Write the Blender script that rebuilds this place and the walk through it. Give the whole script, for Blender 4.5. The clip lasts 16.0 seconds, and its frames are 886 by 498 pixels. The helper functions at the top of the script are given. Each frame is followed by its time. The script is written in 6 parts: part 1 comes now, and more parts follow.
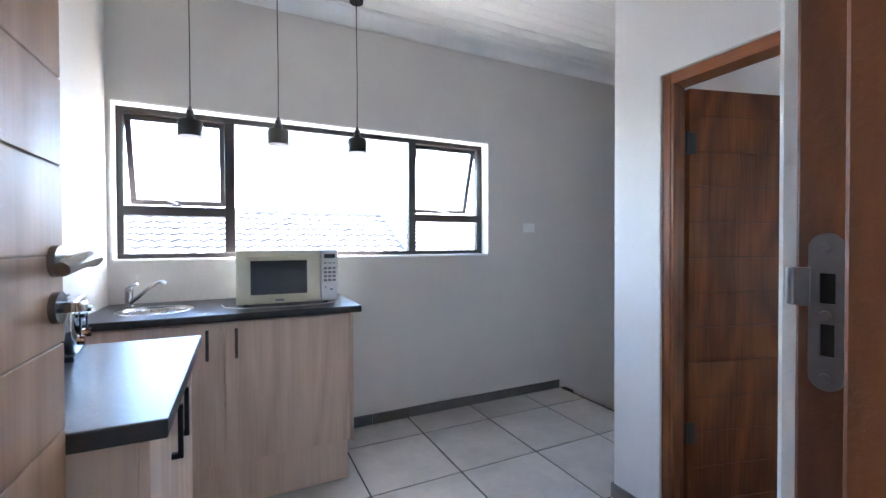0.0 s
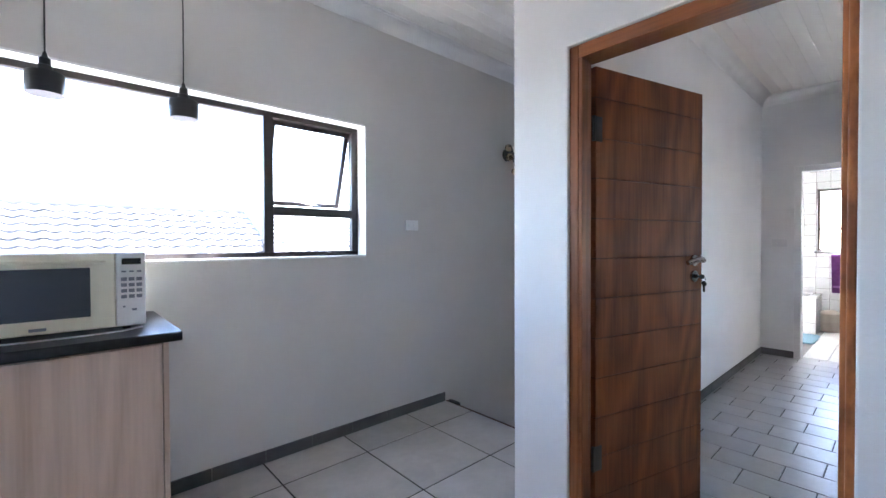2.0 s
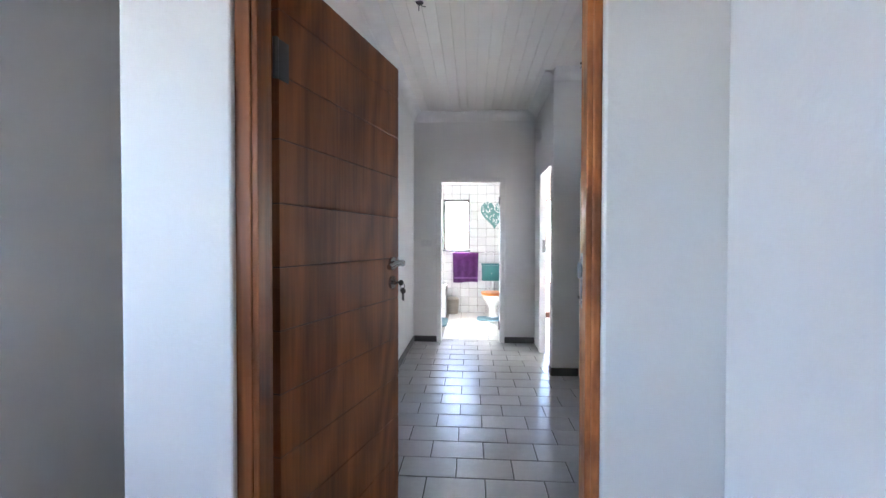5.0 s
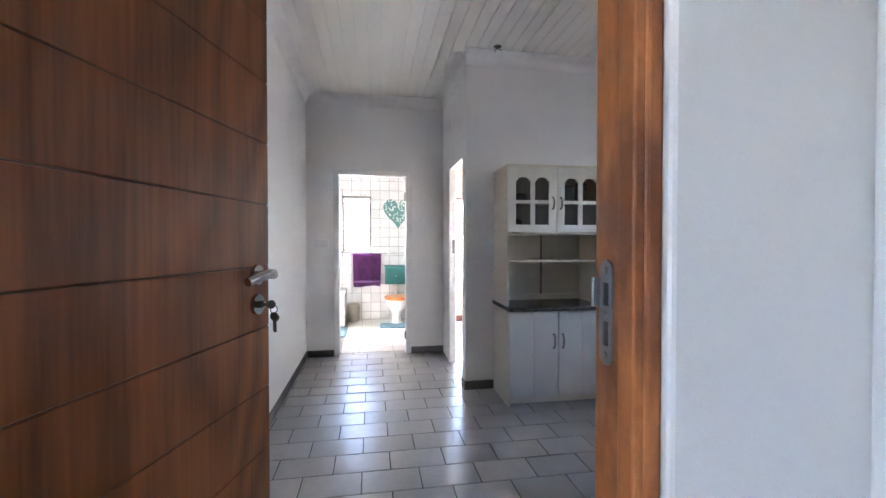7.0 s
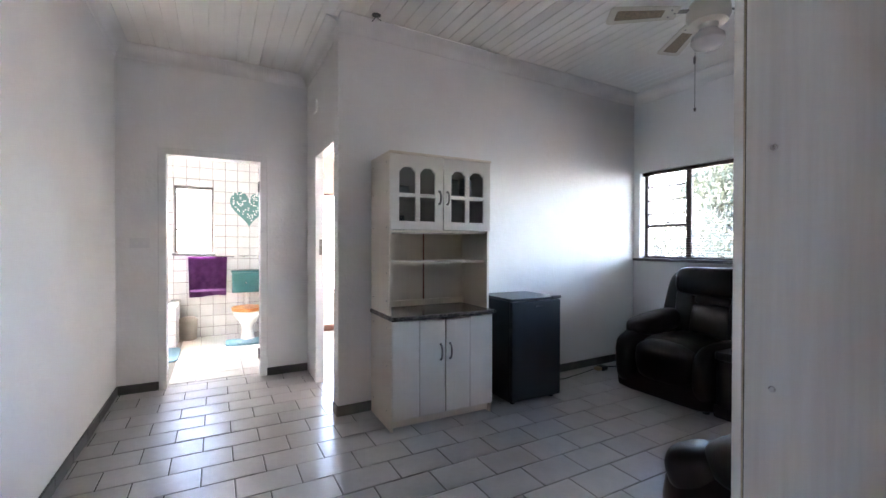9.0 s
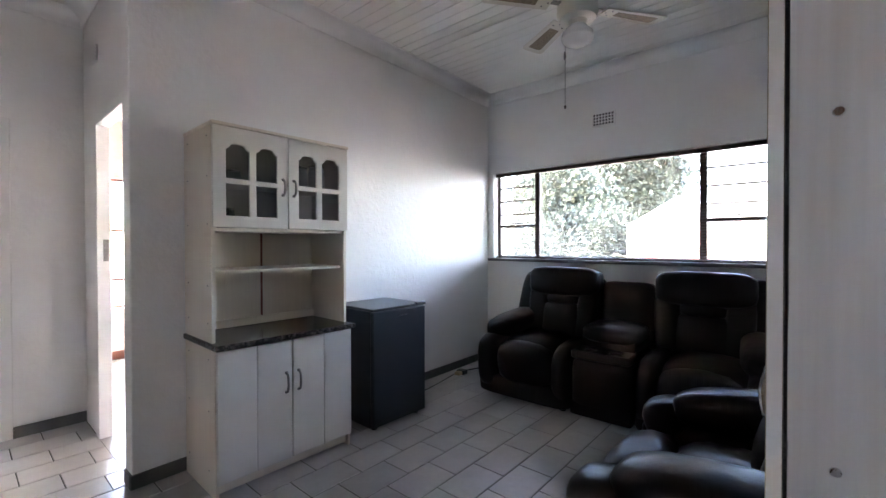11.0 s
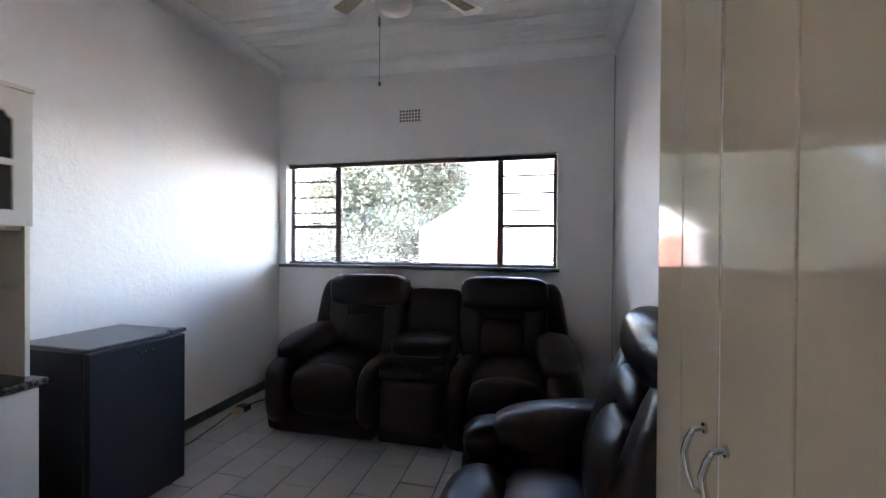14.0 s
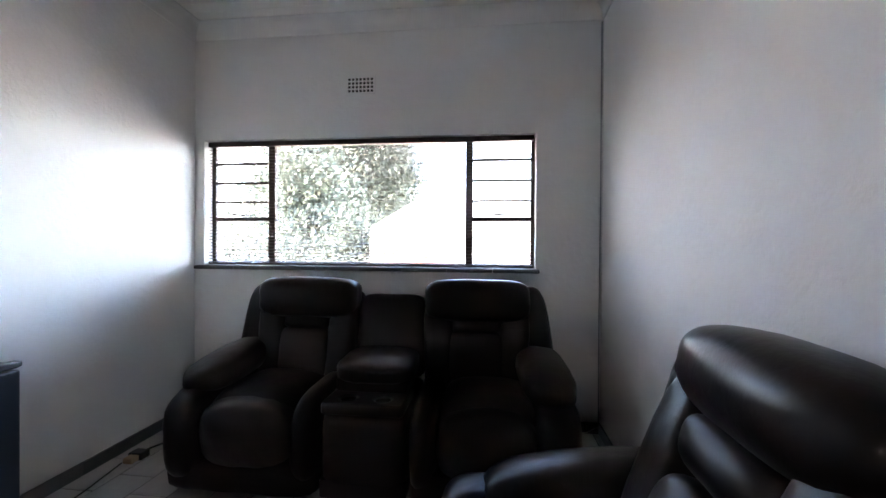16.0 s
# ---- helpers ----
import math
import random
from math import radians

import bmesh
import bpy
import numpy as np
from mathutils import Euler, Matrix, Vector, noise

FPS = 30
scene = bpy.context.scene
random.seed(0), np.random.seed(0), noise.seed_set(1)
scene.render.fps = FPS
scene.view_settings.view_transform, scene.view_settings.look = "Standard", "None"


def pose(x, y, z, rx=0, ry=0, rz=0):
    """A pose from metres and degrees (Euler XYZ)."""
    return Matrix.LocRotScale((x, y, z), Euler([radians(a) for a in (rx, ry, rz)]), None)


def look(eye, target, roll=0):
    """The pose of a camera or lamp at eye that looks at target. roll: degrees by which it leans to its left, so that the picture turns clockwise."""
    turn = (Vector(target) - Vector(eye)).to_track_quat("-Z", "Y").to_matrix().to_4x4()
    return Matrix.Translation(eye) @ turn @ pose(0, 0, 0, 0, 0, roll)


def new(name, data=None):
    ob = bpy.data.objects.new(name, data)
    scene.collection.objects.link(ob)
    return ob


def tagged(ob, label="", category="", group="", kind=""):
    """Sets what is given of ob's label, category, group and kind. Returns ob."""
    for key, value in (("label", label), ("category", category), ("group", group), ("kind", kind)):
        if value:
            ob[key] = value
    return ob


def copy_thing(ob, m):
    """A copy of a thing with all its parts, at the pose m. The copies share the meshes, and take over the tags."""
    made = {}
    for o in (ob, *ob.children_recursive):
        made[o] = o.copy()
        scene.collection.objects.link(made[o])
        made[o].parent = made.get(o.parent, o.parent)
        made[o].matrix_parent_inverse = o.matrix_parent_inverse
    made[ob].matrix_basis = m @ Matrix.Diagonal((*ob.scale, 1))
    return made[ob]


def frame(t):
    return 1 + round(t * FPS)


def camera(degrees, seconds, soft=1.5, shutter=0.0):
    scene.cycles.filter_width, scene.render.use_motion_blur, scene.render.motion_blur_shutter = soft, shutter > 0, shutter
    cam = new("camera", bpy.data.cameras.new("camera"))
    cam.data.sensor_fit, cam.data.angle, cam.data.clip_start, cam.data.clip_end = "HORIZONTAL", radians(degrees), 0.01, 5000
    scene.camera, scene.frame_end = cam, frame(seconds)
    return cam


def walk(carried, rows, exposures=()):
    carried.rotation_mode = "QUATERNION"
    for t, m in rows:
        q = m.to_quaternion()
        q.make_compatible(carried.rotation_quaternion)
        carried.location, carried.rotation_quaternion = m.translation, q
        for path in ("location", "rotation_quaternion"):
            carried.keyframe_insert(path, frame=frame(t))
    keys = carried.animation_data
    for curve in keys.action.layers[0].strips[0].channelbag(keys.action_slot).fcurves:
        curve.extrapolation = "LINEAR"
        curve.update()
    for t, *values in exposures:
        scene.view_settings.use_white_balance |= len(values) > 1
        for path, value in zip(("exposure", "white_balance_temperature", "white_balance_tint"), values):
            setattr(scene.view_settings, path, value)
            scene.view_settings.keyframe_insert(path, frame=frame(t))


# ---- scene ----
cam = camera(93.0, 16.0)
PATH = [
    (0, (0.023, 0.114, 1.27), (0.899, 1.911, 1.243), -0.2),
    (0.5, (0.076, 0.226, 1.265), (0.971, 2.015, 1.243), -0.3),
    (1, (0.147, 0.331, 1.263), (1.106, 2.086, 1.242), -0.3),
    (1.5, (0.22, 0.429, 1.266), (1.347, 2.081, 1.241), -0.2),
    (2, (0.287, 0.517, 1.268), (1.635, 1.995, 1.238), -0.2),
    (2.5, (0.394, 0.607, 1.263), (1.948, 1.865, 1.232), -0.3),
    (3, (0.479, 0.679, 1.263), (2.203, 1.692, 1.231), -0.3),
    (3.5, (0.555, 0.722, 1.266), (2.395, 1.506, 1.232), -0.1),
    (4, (0.638, 0.764, 1.263), (2.555, 1.334, 1.231), -0.2),
    (4.5, (0.749, 0.819, 1.264), (2.719, 1.165, 1.227), -0.1),
    (5, (0.854, 0.872, 1.267), (2.849, 1.008, 1.233), 0.1),
    (7.5, (1.524, 0.902, 1.262), (3.476, 0.468, 1.23), 0.0),
    (8, (1.67, 0.908, 1.259), (3.587, 0.339, 1.229), 0.1),
    (8.5, (1.778, 0.902, 1.234), (3.628, 0.143, 1.215), 0.1),
    (9, (1.86, 0.882, 1.237), (3.62, -0.068, 1.22), 0.1),
    (9.5, (1.963, 0.843, 1.238), (3.619, -0.278, 1.22), 0.1),
    (12, (2.41, 0.585, 1.265), (3.444, -1.127, 1.248), 0.2),
    (12.5, (2.443, 0.536, 1.262), (3.32, -1.261, 1.253), 0.4),
    (13, (2.479, 0.489, 1.259), (3.183, -1.383, 1.251), 0.1),
    (13.5, (2.518, 0.399, 1.273), (3.085, -1.519, 1.26), 0.4),
    (14, (2.551, 0.287, 1.279), (3.014, -1.659, 1.264), 0.4),
    (14.5, (2.596, 0.149, 1.277), (2.981, -1.813, 1.265), 0.4),
    (15, (2.643, 0.013, 1.259), (2.965, -1.961, 1.253), 0.4),
    (15.5, (2.679, -0.126, 1.25), (2.958, -2.107, 1.24), 0.4),
    (16, (2.739, -0.268, 1.254), (2.971, -2.254, 1.241), 0.4),
]
EXPOSURES = [(0.0, 5.12, 6020, 13), (2.5, 5.24, 6020, 14), (5.0, 5.30, 6020, 13), (7.5, 5.34, 6380, 16), (9.0, 5.36, 6560, 17), (12.0, 5.34, 6800, 19), (16.0, 5.28, 6800, 17)]
walk(cam, [(t, look(eye, target, roll)) for t, eye, target, roll in PATH], EXPOSURES)

# ---- world, sun, exposure ----
SUN_DIR = Vector((0.84, 0.25, 1.15)).normalized()      # towards the sun
world = bpy.data.worlds.new("world")
scene.world = world
world.use_nodes = True
wn = world.node_tree.nodes
wn.clear()
w_out = wn.new("ShaderNodeOutputWorld")
w_bg = wn.new("ShaderNodeBackground")
w_sky = wn.new("ShaderNodeTexSky")
w_sky.sky_type = "NISHITA"
w_sky.sun_disc = False
w_sky.sun_elevation = math.asin(SUN_DIR.z)
w_sky.sun_rotation = math.atan2(SUN_DIR.x, SUN_DIR.y)
w_sky.air_density, w_sky.dust_density, w_sky.ozone_density = 1.0, 0.8, 1.5
w_bg.inputs["Strength"].default_value = 0.15
world.node_tree.links.new(w_sky.outputs["Color"], w_bg.inputs["Color"])
world.node_tree.links.new(w_bg.outputs["Background"], w_out.inputs["Surface"])

sun = new("sun", bpy.data.lights.new("sun", "SUN"))
sun.data.energy, sun.data.angle, sun.data.color = 4.2, radians(0.5), (1.0, 0.965, 0.91)
sun.matrix_basis = look(SUN_DIR * 30, (0, 0, 0))

# ---- materials ----
def material(name, color, rough=0.5, metal=0.0, color2=None, scale=6.0, detail=4.0, stretch=(1, 1, 1), mix=(0.35, 0.65),
             bump=0.0, bump_scale=80.0, bump_stretch=(1, 1, 1), rough_var=0.0, random=0.0, coat=0.0, grain=0.0, grain_scale=150.0, jitter=1.0):
    m = bpy.data.materials.new(name)
    m.use_nodes = True
    nt = m.node_tree
    p = nt.nodes["Principled BSDF"]
    p.inputs["Roughness"].default_value = rough
    p.inputs["Metallic"].default_value = metal
    p.inputs["Coat Weight"].default_value = coat
    p.inputs["Coat Roughness"].default_value = 0.08
    tc = nt.nodes.new("ShaderNodeTexCoord")
    info = nt.nodes.new("ShaderNodeObjectInfo")
    shift = nt.nodes.new("ShaderNodeVectorMath")
    shift.operation = "MULTIPLY_ADD"
    shift.inputs[1].default_value = (7.3 * jitter, 5.1 * jitter, 3.7 * jitter)
    nt.links.new(info.outputs["Random"], shift.inputs[0])
    nt.links.new(tc.outputs["Object"], shift.inputs[2])

    def noise_tex(sc, st, det, rgh=0.55):
        mp = nt.nodes.new("ShaderNodeMapping")
        mp.inputs["Scale"].default_value = st
        nt.links.new(shift.outputs[0], mp.inputs["Vector"])
        n = nt.nodes.new("ShaderNodeTexNoise")
        n.inputs["Scale"].default_value = sc
        n.inputs["Detail"].default_value = det
        n.inputs["Roughness"].default_value = rgh
        nt.links.new(mp.outputs["Vector"], n.inputs["Vector"])
        return n

    big = noise_tex(scale, stretch, detail)
    ramp = nt.nodes.new("ShaderNodeValToRGB")
    c2 = color2 if color2 else tuple(c * 0.9 for c in color)
    ramp.color_ramp.elements[0].position, ramp.color_ramp.elements[1].position = mix
    ramp.color_ramp.elements[0].color = (*c2, 1)
    ramp.color_ramp.elements[1].color = (*color, 1)
    nt.links.new(big.outputs["Fac"], ramp.inputs["Fac"])
    col = ramp.outputs["Color"]
    if grain:
        g = noise_tex(grain_scale, stretch, 3.0)
        mixer = nt.nodes.new("ShaderNodeMixRGB")
        mixer.blend_type = "OVERLAY"
        mixer.inputs["Fac"].default_value = grain
        nt.links.new(col, mixer.inputs["Color1"])
        nt.links.new(g.outputs["Color"], mixer.inputs["Color2"])
        bw = nt.nodes.new("ShaderNodeRGBToBW")
        nt.links.new(g.outputs["Color"], bw.inputs["Color"])
        nt.links.new(bw.outputs["Val"], mixer.inputs["Color2"])
        col = mixer.outputs["Color"]
    if random:
        hsv = nt.nodes.new("ShaderNodeHueSaturation")
        rng = nt.nodes.new("ShaderNodeMapRange")
        rng.inputs["To Min"].default_value, rng.inputs["To Max"].default_value = 1 - random, 1 + random
        nt.links.new(info.outputs["Random"], rng.inputs["Value"])
        nt.links.new(rng.outputs["Result"], hsv.inputs["Value"])
        nt.links.new(col, hsv.inputs["Color"])
        col = hsv.outputs["Color"]
    nt.links.new(col, p.inputs["Base Color"])
    if rough_var:
        rr = nt.nodes.new("ShaderNodeMapRange")
        rr.inputs["To Min"].default_value, rr.inputs["To Max"].default_value = max(0.02, rough - rough_var), rough + rough_var
        rn = noise_tex(scale * 2.3, stretch, 5.0)
        nt.links.new(rn.outputs["Fac"], rr.inputs["Value"])
        nt.links.new(rr.outputs["Result"], p.inputs["Roughness"])
    if bump:
        b = nt.nodes.new("ShaderNodeBump")
        b.inputs["Strength"].default_value = bump
        b.inputs["Distance"].default_value = 0.004
        bn = noise_tex(bump_scale, bump_stretch, 4.0, 0.6)
        nt.links.new(bn.outputs["Fac"], b.inputs["Height"])
        nt.links.new(b.outputs["Normal"], p.inputs["Normal"])
    return m


def wood_material(name, light, dark, axis=2, ring=9.0, rough=0.38, coat=0.15, warp=2.2, bump=0.12, random=0.06, jitter=1.0, flow=0.13, spec=0.5, fine=0.9, low=0.32, gloss_var=0.08):
    """Wood with cathedral figure that runs along the given axis."""
    m = material(name, light, rough, color2=dark, coat=coat, bump=bump, bump_scale=220.0, rough_var=gloss_var, jitter=jitter)
    nt = m.node_tree
    p = nt.nodes["Principled BSDF"]
    st = [1.0, 1.0, 1.0]
    st[axis] = flow
    p.inputs["Specular IOR Level"].default_value = spec
    tc = next(n for n in nt.nodes if n.type == "VECT_MATH")
    mp = nt.nodes.new("ShaderNodeMapping")
    mp.inputs["Scale"].default_value = st
    nt.links.new(tc.outputs[0], mp.inputs["Vector"])
    n1 = nt.nodes.new("ShaderNodeTexNoise")
    n1.inputs["Scale"].default_value, n1.inputs["Detail"].default_value = warp, 1.5
    nt.links.new(mp.outputs["Vector"], n1.inputs["Vector"])
    mul = nt.nodes.new("ShaderNodeMath")
    mul.operation = "MULTIPLY"
    mul.inputs[1].default_value = ring
    nt.links.new(n1.outputs["Fac"], mul.inputs[0])
    fr = nt.nodes.new("ShaderNodeMath")
    fr.operation = "PINGPONG"
    fr.inputs[1].default_value = 0.5
    nt.links.new(mul.outputs[0], fr.inputs[0])
    pores = nt.nodes.new("ShaderNodeTexNoise")
    pores.inputs["Scale"].default_value, pores.inputs["Detail"].default_value = 90.0, 3.0
    st2 = [1.0, 1.0, 1.0]
    st2[axis] = 0.04
    mp2 = nt.nodes.new("ShaderNodeMapping")
    mp2.inputs["Scale"].default_value = st2
    nt.links.new(tc.outputs[0], mp2.inputs["Vector"])
    nt.links.new(mp2.outputs["Vector"], pores.inputs["Vector"])
    add = nt.nodes.new("ShaderNodeMath")
    add.operation = "MULTIPLY_ADD"
    add.inputs[1].default_value = fine
    nt.links.new(pores.outputs["Fac"], add.inputs[0])
    nt.links.new(fr.outputs[0], add.inputs[2])
    ramp = nt.nodes.new("ShaderNodeValToRGB")
    ramp.color_ramp.elements[0].position, ramp.color_ramp.elements[1].position = low, 1.0
    ramp.color_ramp.elements[0].color, ramp.color_ramp.elements[1].color = (*dark, 1), (*light, 1)
    nt.links.new(add.outputs[0], ramp.inputs["Fac"])
    hsv = nt.nodes.new("ShaderNodeHueSaturation")
    info = next(n for n in nt.nodes if n.type == "OBJECT_INFO")
    rng = nt.nodes.new("ShaderNodeMapRange")
    rng.inputs["To Min"].default_value, rng.inputs["To Max"].default_value = 1 - random, 1 + random
    nt.links.new(info.outputs["Random"], rng.inputs["Value"])
    nt.links.new(rng.outputs["Result"], hsv.inputs["Value"])
    nt.links.new(ramp.outputs["Color"], hsv.inputs["Color"])
    nt.links.new(hsv.outputs["Color"], p.inputs["Base Color"])
    return m


def glass_material(name, tint=(1, 1, 1), rough=0.0):
    m = bpy.data.materials.new(name)
    m.use_nodes = True
    p = m.node_tree.nodes["Principled BSDF"]
    p.inputs["Base Color"].default_value = (*tint, 1)
    p.inputs["Roughness"].default_value = rough
    p.inputs["Transmission Weight"].default_value = 1.0
    p.inputs["IOR"].default_value = 1.45
    return m


GREIGE = material("greige_wall_paint", (0.645, 0.62, 0.582), 0.6, scale=1.4, color2=(0.605, 0.58, 0.544), bump=0.25, bump_scale=45, rough_var=0.06)
WHITE_WALL = material("white_textured_plaster", (0.86, 0.855, 0.84), 0.62, scale=1.2, color2=(0.81, 0.805, 0.795), bump=0.9, bump_scale=26, rough_var=0.06, grain=0.05, grain_scale=4)
CEIL_WHITE = material("ceiling_white_paint", (0.90, 0.885, 0.85), 0.5, scale=1.5, color2=(0.86, 0.84, 0.79), stretch=(0.15, 1, 1), bump=0.1, bump_scale=60)
CORNICE_M = material("cornice_white", (0.86, 0.855, 0.84), 0.5, scale=3.0)
KTILE = material("kitchen_floor_tile", (0.47, 0.45, 0.42), 0.35, scale=4.0, color2=(0.38, 0.365, 0.34), random=0.05, rough_var=0.1, bump=0.05, bump_scale=30, grain=0.12, grain_scale=25)
LTILE = material("grey_floor_tile", (0.42, 0.41, 0.40), 0.32, scale=5.0, color2=(0.375, 0.366, 0.358), random=0.09, rough_var=0.03, bump=0.03, bump_scale=12, grain=0.12, grain_scale=30)
GROUT = material("dark_grout", (0.035, 0.032, 0.03), 0.85, scale=30, bump=0.3)
SKIRT = material("grey_skirting_tile", (0.13, 0.125, 0.125), 0.4, scale=8, color2=(0.10, 0.098, 0.098), random=0.08)
RED_SKIRT = material("brown_skirting", (0.16, 0.05, 0.035), 0.45)
DOORWOOD = wood_material("varnished_hardwood_door", (0.265, 0.090, 0.029), (0.100, 0.030, 0.009), axis=2, ring=9, rough=0.45, coat=0.0, warp=2.4, jitter=0.0, random=0.0, flow=0.27, spec=0.25, fine=0.9, low=0.25)
# groove shade put into the core colours; GROOVE is also the stair's brown edge
GROOVE = material("brown_wood_and_groove_shade", (0.085, 0.032, 0.012), 0.7, scale=12, color2=(0.05, 0.018, 0.007))
FRONT_GROOVE = material("shaded_groove_wood", (0.20, 0.13, 0.08), 0.7, scale=12)
FRAMEWOOD = wood_material("varnished_door_frame", (0.28, 0.090, 0.027), (0.12, 0.034, 0.010), axis=2, ring=9, warp=4.5, spec=0.4)
# mottling is wear; the darker tone paints shade onto the front jambs
FRAMEWOOD_F = material("worn_shaded_front_frame", (0.23, 0.078, 0.024), 0.5, scale=9, color2=(0.07, 0.020, 0.006), stretch=(1.0, 1.0, 0.18), detail=8, mix=(0.34, 0.68), bump=0.3, bump_scale=60, rough_var=0.12, grain=0.4, grain_scale=70)
FRAMEWOOD_H = wood_material("varnished_door_head", (0.27, 0.088, 0.026), (0.12, 0.034, 0.010), axis=1, ring=6)
JAMBWOOD = material("scuffed_varnished_jamb", (0.36, 0.118, 0.034), 0.42, scale=11, color2=(0.165, 0.048, 0.013), stretch=(1.0, 1.0, 0.35), detail=9, mix=(0.42, 0.57), bump=0.35, bump_scale=60, rough_var=0.15, grain=0.5, grain_scale=60)
# lighter than the inner door: light falling on the leaf is in this colour
FRONTWOOD = wood_material("daylit_varnished_front_door", (0.40, 0.235, 0.135), (0.30, 0.165, 0.09), axis=2, ring=8, rough=0.5, coat=0.0, jitter=0.0, random=0.04, spec=0.25)
CABWOOD = wood_material("pale_wood_laminate", (0.68, 0.515, 0.41), (0.53, 0.385, 0.295), axis=2, ring=7, rough=0.45, coat=0.0, warp=3.5, random=0.02)
COUNTER = material("charcoal_worktop", (0.022, 0.022, 0.026), 0.34, scale=40, color2=(0.014, 0.014, 0.016), bump=0.06, bump_scale=260, rough_var=0.06)
BLACK = material("black_coat_and_shade", (0.012, 0.012, 0.013), 0.4, scale=20)
CHAR_FRAME = material("charcoal_aluminium", (0.030, 0.024, 0.024), 0.42, metal=0.2, scale=20)
STEEL = material("brushed_steel", (0.50, 0.49, 0.48), 0.27, metal=1.0, scale=30, stretch=(1, 12, 1), rough_var=0.06)
NICKEL = material("satin_nickel", (0.40, 0.385, 0.37), 0.26, metal=1.0, scale=30)
CHROME = material("chrome", (0.62, 0.62, 0.63), 0.09, metal=1.0, scale=20)
DARKSTEEL = material("aged_steel", (0.30, 0.29, 0.28), 0.38, metal=1.0, scale=25, color2=(0.16, 0.15, 0.14))
LEATHER = material("dark_brown_leather", (0.0175, 0.0105, 0.0092), 0.32, scale=3.0, color2=(0.012, 0.0078, 0.007), bump=0.42, bump_scale=17, rough_var=0.05, grain=0.2, grain_scale=40)
LEATHER2 = material("dark_brown_leather_panel", (0.0155, 0.0095, 0.0085), 0.36, scale=3.0, bump=0.25, bump_scale=15, rough_var=0.04)
for leather in (LEATHER, LEATHER2):
    leather.node_tree.nodes["Principled BSDF"].inputs["Specular IOR Level"].default_value = 0.17
HUTCH = wood_material("cream_laminate", (0.72, 0.66, 0.56), (0.66, 0.595, 0.50), axis=2, ring=3, rough=0.4, coat=0.0, random=0.01, bump=0.05)
HUTCH_FOIL = material("off_white_wrapped_door", (0.70, 0.665, 0.61), 0.36, scale=3)
GRANITE = material("dark_granite_laminate", (0.20, 0.17, 0.155), 0.22, scale=45, color2=(0.028, 0.024, 0.023), mix=(0.45, 0.72), detail=8, grain=0.5, grain_scale=120)
FRIDGE_M = material("dark_grey_steel_sheet", (0.040, 0.043, 0.050), 0.33, metal=0.35, scale=4, rough_var=0.05, bump=0.04, bump_scale=300)
FRIDGE_TOP = material("fridge_top_plastic", (0.07, 0.072, 0.08), 0.3, scale=5)
SMOKE = glass_material("cabinet_glass", (0.55, 0.56, 0.57))
GLASS = glass_material("window_glass")
GLOBE = material("frosted_globe", (0.80, 0.78, 0.73), 0.25, scale=5)
WARD = wood_material("pale_ash_laminate", (0.56, 0.55, 0.515), (0.465, 0.45, 0.415), axis=2, ring=4, rough=0.34, coat=0.0, warp=5, bump=0.04, random=0.0, spec=1.0, gloss_var=0.0)
GLOSS = material("beige_gloss_door", (0.50, 0.42, 0.30), 0.075, scale=1.2, color2=(0.48, 0.40, 0.285), coat=0.0)
GLOSS.node_tree.nodes["Principled BSDF"].inputs["Specular IOR Level"].default_value = 0.20
CREAM = material("cream_plastic", (0.78, 0.74, 0.58), 0.35, scale=6)
WHITE_PL = material("white_plastic", (0.86, 0.86, 0.85), 0.35, scale=6)
DARKGLASS = material("dark_oven_window", (0.02, 0.021, 0.026), 0.06, scale=6)
GREY_BTN = material("grey_button", (0.22, 0.24, 0.28), 0.45)
GREEN_EN = material("green_enamel", (0.006, 0.085, 0.05), 0.14, scale=4, metal=0.3, coat=0.5)
COPPER = material("copper_trim", (0.62, 0.36, 0.22), 0.2, metal=1.0)
BLADE = material("cream_fan_blade", (0.72, 0.68, 0.58), 0.4, scale=8)
CANE = material("woven_cane", (0.30, 0.23, 0.14), 0.6, scale=90, color2=(0.17, 0.125, 0.075), bump=0.4, bump_scale=300)
BATH_TILE = material("white_wall_tile", (0.72, 0.72, 0.705), 0.2, scale=3, random=0.03)
BATH_GROUT = material("brown_grey_grout", (0.24, 0.225, 0.205), 0.9, scale=20)
BATH_FLOOR = material("beige_bath_tile", (0.52, 0.50, 0.46), 0.3, scale=5, random=0.05)
CERAMIC = material("white_ceramic", (0.82, 0.82, 0.80), 0.08, scale=3)
TEAL = material("teal_plastic", (0.035, 0.16, 0.155), 0.3, scale=6)
SEATWOOD = wood_material("varnished_toilet_seat", (0.55, 0.22, 0.06), (0.36, 0.12, 0.03), axis=0, ring=6)
TOWEL = material("purple_towel", (0.13, 0.035, 0.15), 0.95, scale=12, color2=(0.09, 0.022, 0.105), bump=0.9, bump_scale=260)
TOWEL_B = material("lilac_towel_band", (0.24, 0.10, 0.27), 0.9, scale=12, bump=0.5, bump_scale=260)
MAT_BLUE = material("blue_bath_mat", (0.14, 0.26, 0.33), 0.95, scale=20, bump=1.0, bump_scale=200)
BIN = material("taupe_plastic", (0.42, 0.37, 0.31), 0.45, scale=6)
HEART = material("teal_fabric", (0.13, 0.27, 0.26), 0.8, scale=20)
HEART_W = material("white_print", (0.78, 0.80, 0.78), 0.8, scale=20)
